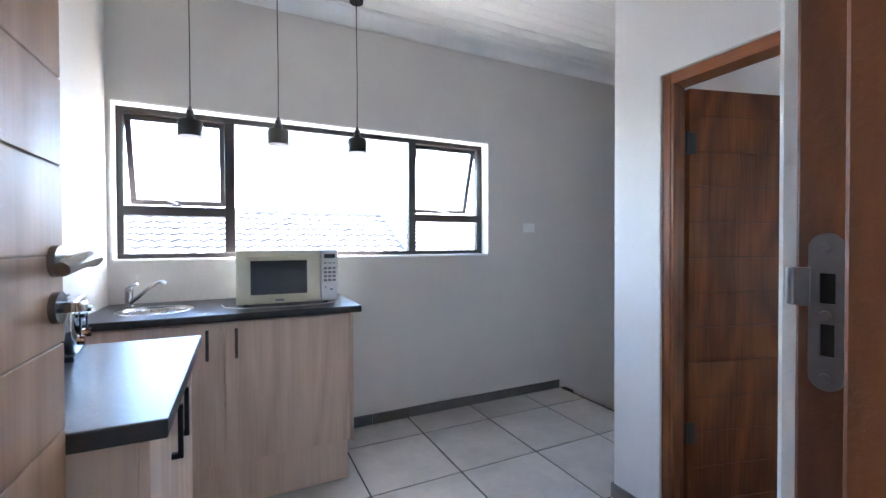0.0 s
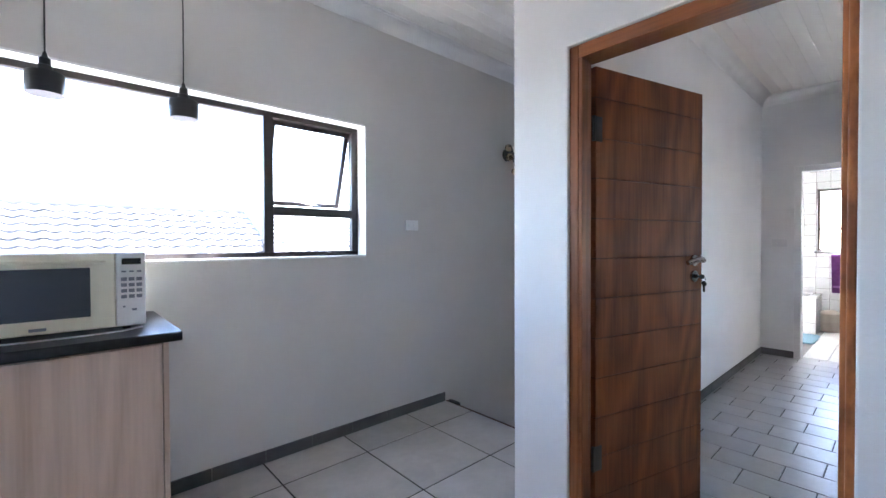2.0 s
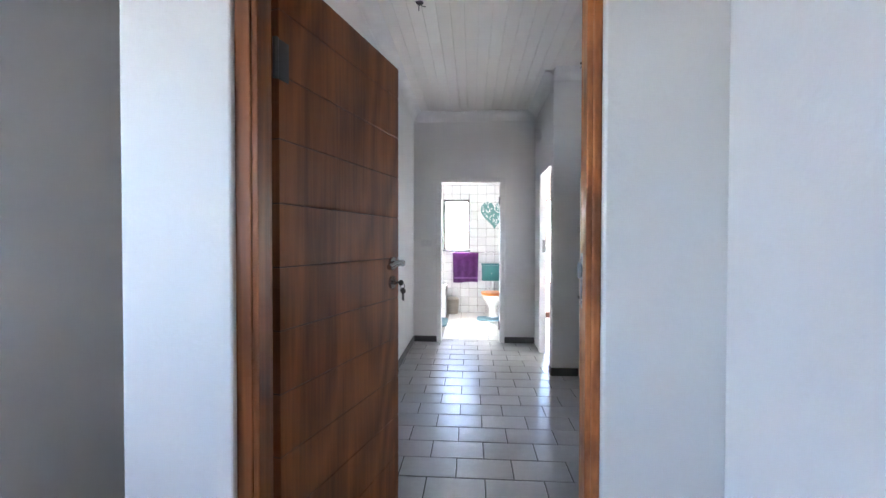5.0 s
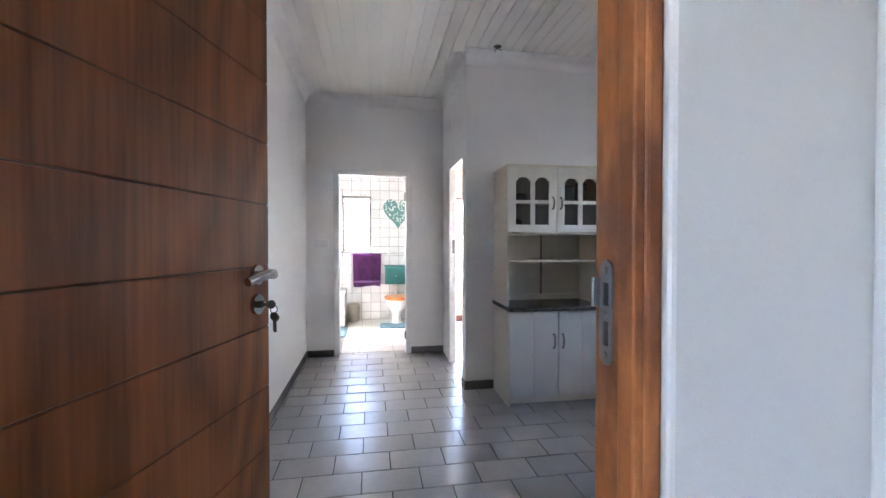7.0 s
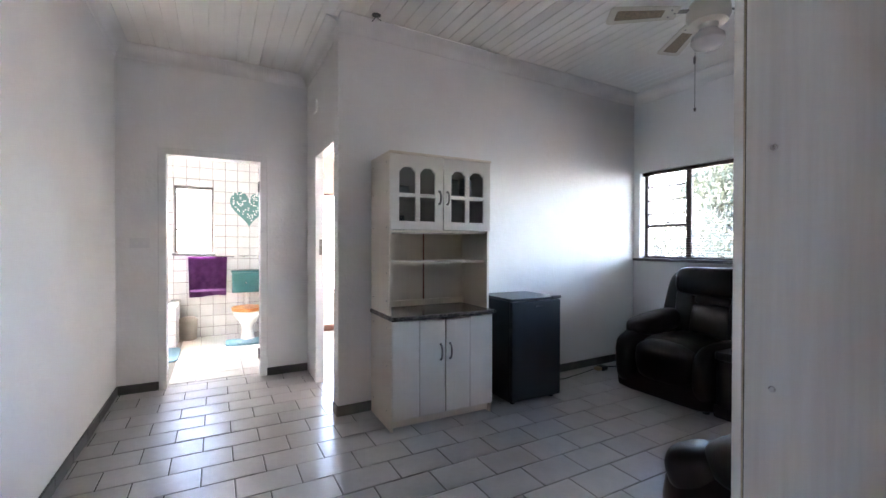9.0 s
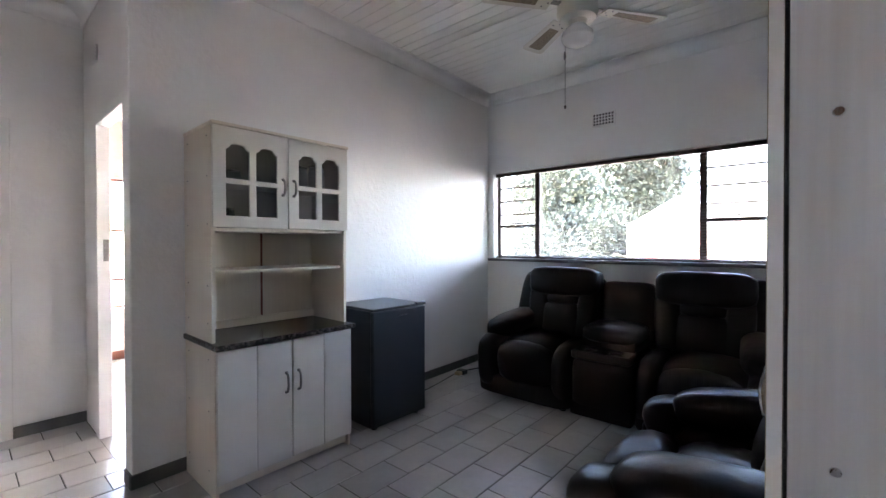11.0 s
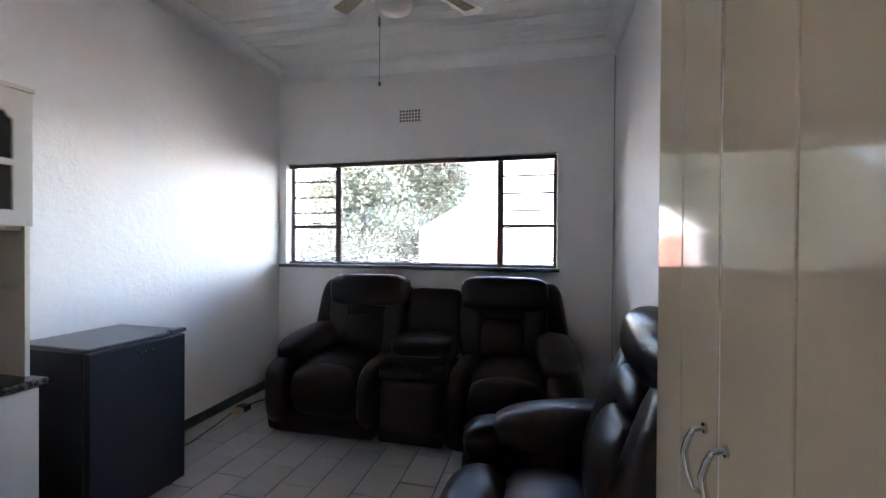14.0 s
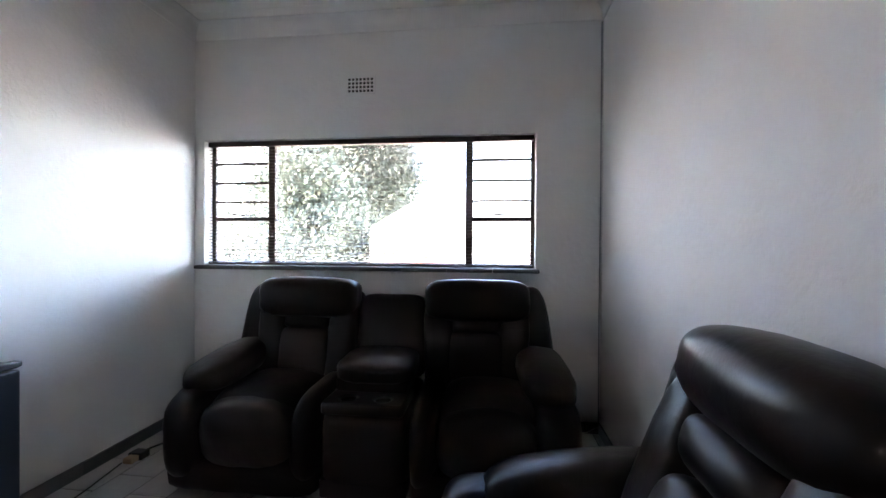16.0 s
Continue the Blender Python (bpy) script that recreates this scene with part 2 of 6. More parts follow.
ROOF = material("grey_concrete_roof_tile", (0.125, 0.115, 0.112), 0.8, scale=3, color2=(0.085, 0.078, 0.076), bump=0.4, bump_scale=30)
HOUSE_W = material("white_house_plaster", (0.60, 0.56, 0.52), 0.8, scale=2, bump=0.3)
HOUSE_BR = material("red_face_brick", (0.42, 0.17, 0.11), 0.85, scale=9, color2=(0.30, 0.11, 0.075), bump=0.4)
BARK = material("bark", (0.13, 0.095, 0.07), 0.9, scale=10, bump=1.0, bump_scale=30)
LEAF = material("leaf_green", (0.085, 0.100, 0.068), 0.55, scale=1.2, color2=(0.045, 0.058, 0.034))
# unseen ground, made pale so that it throws sunlight up onto the ceilings
BOUNCE_GROUND = material("pale_bounce_ground", (0.44, 0.37, 0.305), 0.9, scale=0.6, color2=(0.36, 0.29, 0.24), bump=0.6, bump_scale=20)
SLAT_M = material("dark_brown_slat_paint", (0.085, 0.062, 0.050), 0.5, scale=20)
ZINC = material("zinc_plated_steel", (0.27, 0.285, 0.31), 0.34, metal=0.9, scale=30, rough_var=0.1)
BLIND_M = material("dark_brown_slat", (0.060, 0.040, 0.032), 0.5, scale=20)
SILL = material("slate_sill", (0.09, 0.085, 0.085), 0.5, scale=12, color2=(0.055, 0.05, 0.05), bump=0.5, bump_scale=40)
CABLE = material("black_cable", (0.014, 0.014, 0.014), 0.5)
BRASSY = material("plug_beige", (0.45, 0.33, 0.2), 0.5)
BULB = glass_material("amber_bulb_glass", (1.0, 0.86, 0.62))
CONC = material("bare_concrete", (0.30, 0.29, 0.27), 0.85, scale=4, bump=0.5, bump_scale=30)
DISHES = material("stored_crockery", (0.35, 0.36, 0.38), 0.3, scale=8)
CURTAIN = material("pale_wall_beige", (0.66, 0.56, 0.49), 0.8, scale=3)


# ---- mesh helpers ----
class Build:
    """Gathers shapes into one mesh."""

    def __init__(self):
        self.bm = bmesh.new()

    def box(self, x0, x1, y0, y1, z0, z1, bevel=0.0, seg=2, m=None):
        r = bmesh.ops.create_cube(self.bm, size=1.0)
        vs = r["verts"]
        for v in vs:
            v.co = Vector(((x0 + x1) / 2 + v.co.x * (x1 - x0), (y0 + y1) / 2 + v.co.y * (y1 - y0), (z0 + z1) / 2 + v.co.z * (z1 - z0)))
        if m is not None:
            bmesh.ops.transform(self.bm, matrix=m, verts=vs)
        if bevel > 0:
            es = list({e for v in vs for e in v.link_edges})
            bmesh.ops.bevel(self.bm, geom=es, offset=bevel, segments=seg, profile=0.5, affect="EDGES")
        return self

    def cyl(self, p0, p1, r0, r1=None, seg=20, caps=True):
        p0, p1 = Vector(p0), Vector(p1)
        r1 = r0 if r1 is None else r1
        d = p1 - p0
        m = Matrix.Translation((p0 + p1) / 2) @ d.to_track_quat("Z", "Y").to_matrix().to_4x4()
        bmesh.ops.create_cone(self.bm, cap_ends=caps, segments=seg, radius1=r0, radius2=r1, depth=d.length, matrix=m)
        return self

    def ball(self, c, r, scale=(1, 1, 1), seg=20, rings=12):
        m = Matrix.Translation(c) @ Matrix.Diagonal((*scale, 1))
        bmesh.ops.create_uvsphere(self.bm, u_segments=seg, v_segments=rings, radius=r, matrix=m)
        return self

    def lathe(self, c, profile, seg=28):
        """Turns a profile of (radius, height) round the upright axis through c."""
        c = Vector(c)
        rings = []
        for r, z in profile:
            rings.append([self.bm.verts.new(c + Vector((r * math.cos(2 * math.pi * k / seg), r * math.sin(2 * math.pi * k / seg), z))) for k in range(seg)])
        for a, b in zip(rings, rings[1:]):
            for k in range(seg):
                self.bm.faces.new((a[k], a[(k + 1) % seg], b[(k + 1) % seg], b[k]))
        self.bm.faces.new(list(reversed(rings[0])))
        self.bm.faces.new(rings[-1])
        return self

    def tube(self, pts, r, seg=10):
        pts = [Vector(p) for p in pts]
        rings = []
        side = None
        for i, p in enumerate(pts):
            d = (pts[min(i + 1, len(pts) - 1)] - pts[max(i - 1, 0)]).normalized()
            if side is None:
                side = d.orthogonal().normalized()
            side = (side - d * side.dot(d)).normalized()
            up = d.cross(side)
            rad = r[i] if isinstance(r, (list, tuple)) else r
            rings.append([self.bm.verts.new(p + side * rad * math.cos(2 * math.pi * k / seg) + up * rad * math.sin(2 * math.pi * k / seg)) for k in range(seg)])
        for a, b in zip(rings, rings[1:]):
            for k in range(seg):
                self.bm.faces.new((a[k], a[(k + 1) % seg], b[(k + 1) % seg], b[k]))
        self.bm.faces.new(list(reversed(rings[0])))
        self.bm.faces.new(rings[-1])
        return self

    def puff(self, c, size, n=4.0, rot=(0, 0, 0), cuts=9, bulge=(0, 0, 0), wrinkle=0.0):
        """A stuffed, rounded block."""
        t = bmesh.new()
        bmesh.ops.create_cube(t, size=2.0)
        bmesh.ops.subdivide_edges(t, edges=t.edges[:], cuts=cuts, use_grid_fill=True)
        m = Matrix.Translation(c) @ Euler([radians(a) for a in rot]).to_matrix().to_4x4()
        for v in t.verts:
            p = v.co
            k = (abs(p.x) ** n + abs(p.y) ** n + abs(p.z) ** n) ** (1 / n)
            q = p / k
            w = 1 + wrinkle * noise.noise(Vector(c) * 3 + Vector((q.x * size[0], q.y * size[1], q.z * size[2])) * 9)
            b = Vector((bulge[0] * (1 - q.y * q.y) * (1 - q.z * q.z), bulge[1] * (1 - q.x * q.x) * (1 - q.z * q.z), bulge[2] * (1 - q.x * q.x) * (1 - q.y * q.y)))
            v.co = m @ Vector((q.x * (size[0] / 2 + b.x) * w, q.y * (size[1] / 2 + b.y) * w, q.z * (size[2] / 2 + b.z) * w))
        tmp = bpy.data.meshes.new("tmp")
        t.to_mesh(tmp)
        t.free()
        self.bm.from_mesh(tmp)
        bpy.data.meshes.remove(tmp)
        return self

    def quad(self, *pts):
        self.bm.faces.new([self.bm.verts.new(p) for p in pts])
        return self

    def mesh(self, name, mat, smooth=False, angle=40):
        me = bpy.data.meshes.new(name)
        bmesh.ops.recalc_face_normals(self.bm, faces=self.bm.faces[:])
        if smooth:
            lim = radians(angle)
            for f in self.bm.faces:
                f.smooth = True
            for e in self.bm.edges:
                if len(e.link_faces) == 2 and e.calc_face_angle(0) > lim:
                    e.smooth = False
        self.bm.to_mesh(me)
        self.bm.free()
        me.materials.append(mat)
        return me

    def done(self, name, mat, parent=None, smooth=False, m=None):
        ob = new(name, self.mesh(name, mat, smooth))
        if parent is not None:
            ob.parent = parent
        if m is not None:
            ob.matrix_basis = m
        return ob


def thing(name, at, label, category, group="", kind=""):
    e = new(name)
    e.empty_display_size = 0.1
    e.matrix_basis = at if isinstance(at, Matrix) else Matrix.Translation(at)
    return tagged(e, label, category, group, kind)


def plate(name, outer, holes, thick, mat, parent=None, bevel=0.0, m=None):
    """A flat plate with holes, drawn in x and y, thick in z."""
    cu = bpy.data.curves.new(name, "CURVE")
    cu.dimensions, cu.fill_mode = "2D", "BOTH"
    cu.extrude, cu.bevel_depth, cu.bevel_resolution = thick / 2 - bevel, bevel, 1
    cu.offset = -bevel
    for ring in (outer, *holes):
        sp = cu.splines.new("POLY")
        sp.points.add(len(ring) - 1)
        for q, p in zip(sp.points, ring):
            q.co = (p[0], p[1], 0, 1)
        sp.use_cyclic_u = True
    tmp = bpy.data.objects.new("tmp_curve", cu)
    scene.collection.objects.link(tmp)
    bpy.context.view_layer.update()
    me = bpy.data.meshes.new_from_object(tmp.evaluated_get(bpy.context.evaluated_depsgraph_get()))
    bpy.data.objects.remove(tmp)
    bpy.data.curves.remove(cu)
    me.name = name
    me.materials.clear()
    me.materials.append(mat)
    ob = new(name, me)
    if parent is not None:
        ob.parent = parent
    if m is not None:
        ob.matrix_basis = m
    return ob


def wall(name, p0, p1, thick, z0, z1, mat, openings=(), label="", cat="wall"):
    """An upright wall from p0 to p1; its face lies on that line and it is thick towards its left. Openings: (u0, u1, z0, z1) along it."""
    p0, p1 = Vector((*p0, 0)), Vector((*p1, 0))
    d = p1 - p0
    length = d.length
    m = Matrix.Translation(p0) @ Matrix.Rotation(math.atan2(d.y, d.x), 4, "Z")
    us = sorted({0.0, length, *[o[0] for o in openings], *[o[1] for o in openings]})
    zs = sorted({z0, z1, *[o[2] for o in openings], *[o[3] for o in openings]})
    bm = bmesh.new()
    grid = {}

    def vert(i, j, k):
        if (i, j, k) not in grid:
            grid[i, j, k] = bm.verts.new((us[i], thick * k, zs[j]))
        return grid[i, j, k]

    def solid(i, j):
        if not (0 <= i < len(us) - 1 and 0 <= j < len(zs) - 1):
            return False
        cu, cz = (us[i] + us[i + 1]) / 2, (zs[j] + zs[j + 1]) / 2
        return not any(o[0] < cu < o[1] and o[2] < cz < o[3] for o in openings)

    for i in range(len(us) - 1):
        for j in range(len(zs) - 1):
            if not solid(i, j):
                continue
            for k in (0, 1):
                bm.faces.new((vert(i, j, k), vert(i + 1, j, k), vert(i + 1, j + 1, k), vert(i, j + 1, k)))
            for (di, dj, a, b) in ((-1, 0, (i, j), (i, j + 1)), (1, 0, (i + 1, j), (i + 1, j + 1)), (0, -1, (i, j), (i + 1, j)), (0, 1, (i, j + 1), (i + 1, j + 1))):
                if not solid(i + di, j + dj):
                    bm.faces.new((vert(*a, 0), vert(*b, 0), vert(*b, 1), vert(*a, 1)))
    bmesh.ops.recalc_face_normals(bm, faces=bm.faces[:])
    edges = [e for e in bm.edges if len(e.link_faces) == 2 and e.calc_face_angle(0) > 1.0]
    bmesh.ops.bevel(bm, geom=edges, offset=0.006, segments=2, profile=0.5, affect="EDGES")
    me = bpy.data.meshes.new(name)
    bm.to_mesh(me)
    bm.free()
    me.materials.append(mat)
    ob = new(name, me)
    ob.matrix_basis = m
    return tagged(ob, label, cat, kind="structure")


def skirting(name, p0, p1, z, mat, label, height=0.075, thick=0.012):
    """Skirting of tile strips along the line from p0 to p1, standing to the left of it."""
    p0, p1 = Vector((*p0, z)), Vector((*p1, z))
    d = p1 - p0
    b = Build()
    n = max(1, round(d.length / 0.31))
    for k in range(n):
        b.box(d.length * k / n + 0.0012, d.length * (k + 1) / n - 0.0012, 0, thick, 0.0, height, bevel=0.003, seg=1)
    ob = b.done(name, mat, m=Matrix.Translation(p0) @ Matrix.Rotation(math.atan2(d.y, d.x), 4, "Z"))
    return tagged(ob, label, "skirting", kind="structure")


def cornice(name, p0, p1, z, depth, mat=CORNICE_M, plain=False):
    """A plaster cornice below z along the line, standing to the left of it; it runs into the corners."""
    p0, p1 = Vector((*p0, z)), Vector((*p1, z))
    d = p1 - p0
    prof = [(0.0, -1.0), (0.06, -1.0), (0.06, -0.92), (0.11, -0.92), (0.14, -0.75), (0.24, -0.5), (0.42, -0.28), (0.66, -0.15), (0.82, -0.12), (0.82, -0.07), (1.0, -0.07), (1.0, 0.0), (0.0, 0.0)]
    if plain:
        prof = [(0.0, -1.0), (0.05, -1.0), (0.09, -0.90)] + [(0.09 + 0.81 * (1 - math.cos(a)), -0.90 + 0.81 * math.sin(a)) for a in [math.pi / 16 * k for k in range(1, 9)]] + [(1.0, -0.05), (1.0, 0.0), (0.0, 0.0)]
    b = Build()
    rings = []
    for u in (0.0, d.length):
        rings.append([b.bm.verts.new((u, 0.001 + y * depth, zz * depth)) for y, zz in prof])
    for k in range(len(prof)):
        j = (k + 1) % len(prof)
        b.bm.faces.new((rings[0][k], rings[1][k], rings[1][j], rings[0][j]))
    b.bm.faces.new(rings[0])
    b.bm.faces.new(rings[1])
    ob = b.done(name, mat, smooth=True, m=Matrix.Translation(p0) @ Matrix.Rotation(math.atan2(d.y, d.x), 4, "Z"))
    return tagged(ob, "white moulded plaster cornice under the boarded ceiling", "cornice", kind="structure")


def board_ceiling(name, x0, x1, y0, y1, z, label, pitch=0.098):
    """Tongue-and-groove boards along x with open V joints, over a closed deck."""
    b = Build()
    y = y0
    while y < y1 - 0.004:
        e = min(y + pitch, y1)
        b.box(x0, x1, y + 0.0006, e - 0.0006, z, z + 0.014, bevel=0.0026, seg=1)
        y = e
    b.box(x0, x1, y0, y1, z + 0.010, z + 0.12)
    return tagged(b.done(name, CEIL_WHITE), label, "ceiling", kind="structure")


# ---- structure ----
FK = -0.045          # kitchen floor
CK, CL = 2.90, 2.875   # ceilings
KY = 3.082           # window wall of the kitchen
LW_Y = -3.192        # window wall of the living room

wall("wall_kitchen_window", (-0.87, KY), (5.4, KY), 0.24, -2.9, 3.1, GREIGE, [(0.250, 2.757, 1.179, 2.09)], "greige painted kitchen wall with a wide window")
wall("wall_kitchen_side", (-0.642, 0.350), (-0.642, KY - 0.002), 0.22, -0.3, 3.1, GREIGE, (), "greige painted side wall behind the worktop")
wall("wall_front_door", (1.755, 0.350), (-0.87, 0.350), 0.24, -0.3, 3.1, GREIGE, [(1.240, 2.085, FK - 0.3, 2.09)], "greige painted wall with the front door opening")
wall("wall_inner_door", (1.757, 1.667), (1.757, 0.0), 0.115, -0.3, 3.1, GREIGE, [(0.262, 1.071, -0.32, 2.028)], "greige painted partition with an inner doorway")
wall("wall_stair", (1.874, 1.606), (6.154, 1.606), 0.062, -2.9, 3.1, WHITE_WALL, (), "white plastered wall beside the passage")
wall("wall_living_west", (2.01, -0.002), (2.01, LW_Y), -0.2, -0.3, 3.1, WHITE_WALL, (), "white plastered living room wall")
b = Build()
b.box(1.874, 2.008, -0.03, 0.18, -0.3, 3.1)
tagged(b.done("wall_pier", WHITE_WALL), "white plastered pier beside the inner doorway", "wall", kind="structure")
wall("wall_living_window", (5.3, LW_Y), (1.8, LW_Y), 0.24, -0.3, 3.1, WHITE_WALL, [(0.415, 2.856, 1.105, 2.03)], "white plastered living room wall with a wide window")
wall("wall_hutch", (4.955, LW_Y + 0.002), (4.882, 0.110), -0.12, -0.3, 3.1, WHITE_WALL, (), "white textured plaster wall behind the kitchen dresser")
wall("wall_passage", (6.154, 0.088), (5.0, 0.088), 0.06, -0.3, 3.1, WHITE_WALL, [(0.40, 1.154, -0.32, 2.045)], "white plastered passage wall with a bedroom doorway")
wall("wall_bathroom_door", (6.156, 1.75), (6.156, -0.04), 0.12, -0.3, 3.1, WHITE_WALL, [(0.477, 1.252, -0.32, 2.03)], "white plastered wall with the bathroom doorway")

# floors: grout beds under the tiles
b = Build()
b.box(-0.87, 2.655, 0.10, KY, FK - 0.25, FK - 0.004)
kitchen_floor = tagged(b.done("floor_kitchen", GROUT), "pale grey ceramic kitchen floor with dark joints", "floor", kind="structure")
b = Build()
b.box(1.84, 6.27, LW_Y, 1.606, -0.25, -0.004)
living_floor = tagged(b.done("floor_living", GROUT), "grey tiled living room floor with dark joints", "floor", kind="structure")
b = Build()
b.box(5.0, 5.755, 0.0275, 0.0895, -0.02, -0.001)
tagged(b.done("threshold_bedroom", LTILE), "grey tile strip in the bedroom doorway", "threshold", kind="structure")
b = Build()
b.box(1.757, 1.88, 0.597, 1.404, FK - 0.2, -0.002, bevel=0.004)
tagged(b.done("threshold", SKIRT), "low dark step in the inner doorway", "threshold", kind="structure")

board_ceiling("ceiling_kitchen", -0.87, 5.4, 0.10, KY, CK, "white boarded kitchen ceiling")
board_ceiling("ceiling_living", 1.874, 6.154, LW_Y, 1.604, CL, "white boarded living room ceiling with visible joints")

CD = 0.10
cornice("cornice_kitchen_window", (5.4, KY), (-0.642, KY), CK, CD)
cornice("cornice_kitchen_side", (-0.642, KY), (-0.642, 0.35), CK, CD)
cornice("cornice_kitchen_front", (-0.642, 0.35), (1.757, 0.35), CK, CD)
cornice("cornice_partition", (1.757, 0.35), (1.757, 1.667), CK, CD)
cornice("cornice_stair", (1.757, 1.669), (5.4, 1.669), CK, CD)
cornice("cornice_living_window", (2.01, LW_Y), (4.955, LW_Y), CL, CD, plain=True)
cornice("cornice_living_west", (2.01, 0.0), (2.01, LW_Y), CL, CD, plain=True)
cornice("cornice_hutch", (4.955, LW_Y), (4.881, 0.112), CL, CD, plain=True)
cornice("cornice_passage", (4.88, 0.090), (6.154, 0.090), CL, CD, plain=True)
cornice("cornice_bathroom_wall", (6.155, 0.09), (6.155, 1.606), CL, CD, plain=True)
cornice("cornice_passage_side", (6.155, 1.605), (1.88, 1.605), CL, CD, plain=True)

skirting("baseboard_kitchen_window", (2.64, KY), (0.60, KY), FK, SKIRT, "grey tile skirting along the kitchen wall")
skirting("baseboard_partition", (1.757, 1.406), (1.757, 1.679), FK, SKIRT, "grey tile skirting on the partition")
skirting("baseboard_partition_end", (1.745, 1.667), (1.89, 1.667), FK, SKIRT, "grey tile skirting round the partition end")
skirting("baseboard_front", (1.30, 0.35), (1.757, 0.35), FK, SKIRT, "grey tile skirting along the front wall")
skirting("baseboard_passage_side", (6.143, 1.606), (1.89, 1.606), 0, SKIRT, "grey tile skirting along the passage wall")
skirting("baseboard_bathroom_wall", (6.156, 1.312), (6.156, 1.606), 0, SKIRT, "short grey tile skirting by the bathroom door")
skirting("baseboard_bathroom_wall_right", (6.156, 0.088), (6.156, 0.46), 0, SKIRT, "short grey tile skirting by the bathroom door")
skirting("baseboard_stub", (4.882, 0.110), (5.0, 0.110), 0, SKIRT, "short grey tile skirting on the wall end")
skirting("baseboard_hutch", (4.955, LW_Y), (4.881, 0.122), 0, SKIRT, "grey tile skirting along the dresser wall")
skirting("baseboard_living_window", (2.01, LW_Y), (4.955, LW_Y), 0, SKIRT, "grey tile skirting under the window")
skirting("baseboard_living_west", (2.01, 0.0), (2.01, LW_Y), 0, SKIRT, "grey tile skirting along the living room wall")

# stairs that go down beyond the kitchen floor
stair = thing("stair", (2.655, 1.67, FK), "bare concrete stair going down beside the wall", "stairs", kind="structure")
for k in range(11):
    b = Build()
    b.box(0.25 * k, 0.25 * k + 0.27, 0.002, 1.428, -0.18 * (k + 1) - 0.2, -0.18 * (k + 1), bevel=0.006)
    b.done("step", CONC, stair)
b = Build()
b.box(-0.012, 0.012, 0.02, 1.41, -0.05, 0.0, bevel=0.004)
tagged(b.done("nosing", GROOVE, stair), "brown wooden edge at the top of the stair")
b = Build()
b.puff((0.018, 1.335, -0.004), (0.05, 0.13, 0.030), n=3)
tagged(b.done("end_cap", BLACK, stair, smooth=True), "black cap at the top of the stair")
wall("wall_stair_end", (5.4, KY - 0.002), (5.4, 1.672), 0.15, -2.9, 3.1, GREIGE, (), "greige wall at the foot of the stair")
b = Build()
b.box(2.68, 5.4, 1.672, KY - 0.002, -3.05, -2.9)
tagged(b.done("floor_below", CONC), "concrete floor at the foot of the stair", "floor", kind="structure")

# ---- windows ----
def pane(parent, x0, x1, z0, z1, y, m=None):
    b = Build()
    b.box(x0, x1, y - 0.002, y + 0.002, z0, z1)
    ob = b.done("pane", GLASS, parent, m=m)
    ob.visible_shadow = False
    return ob


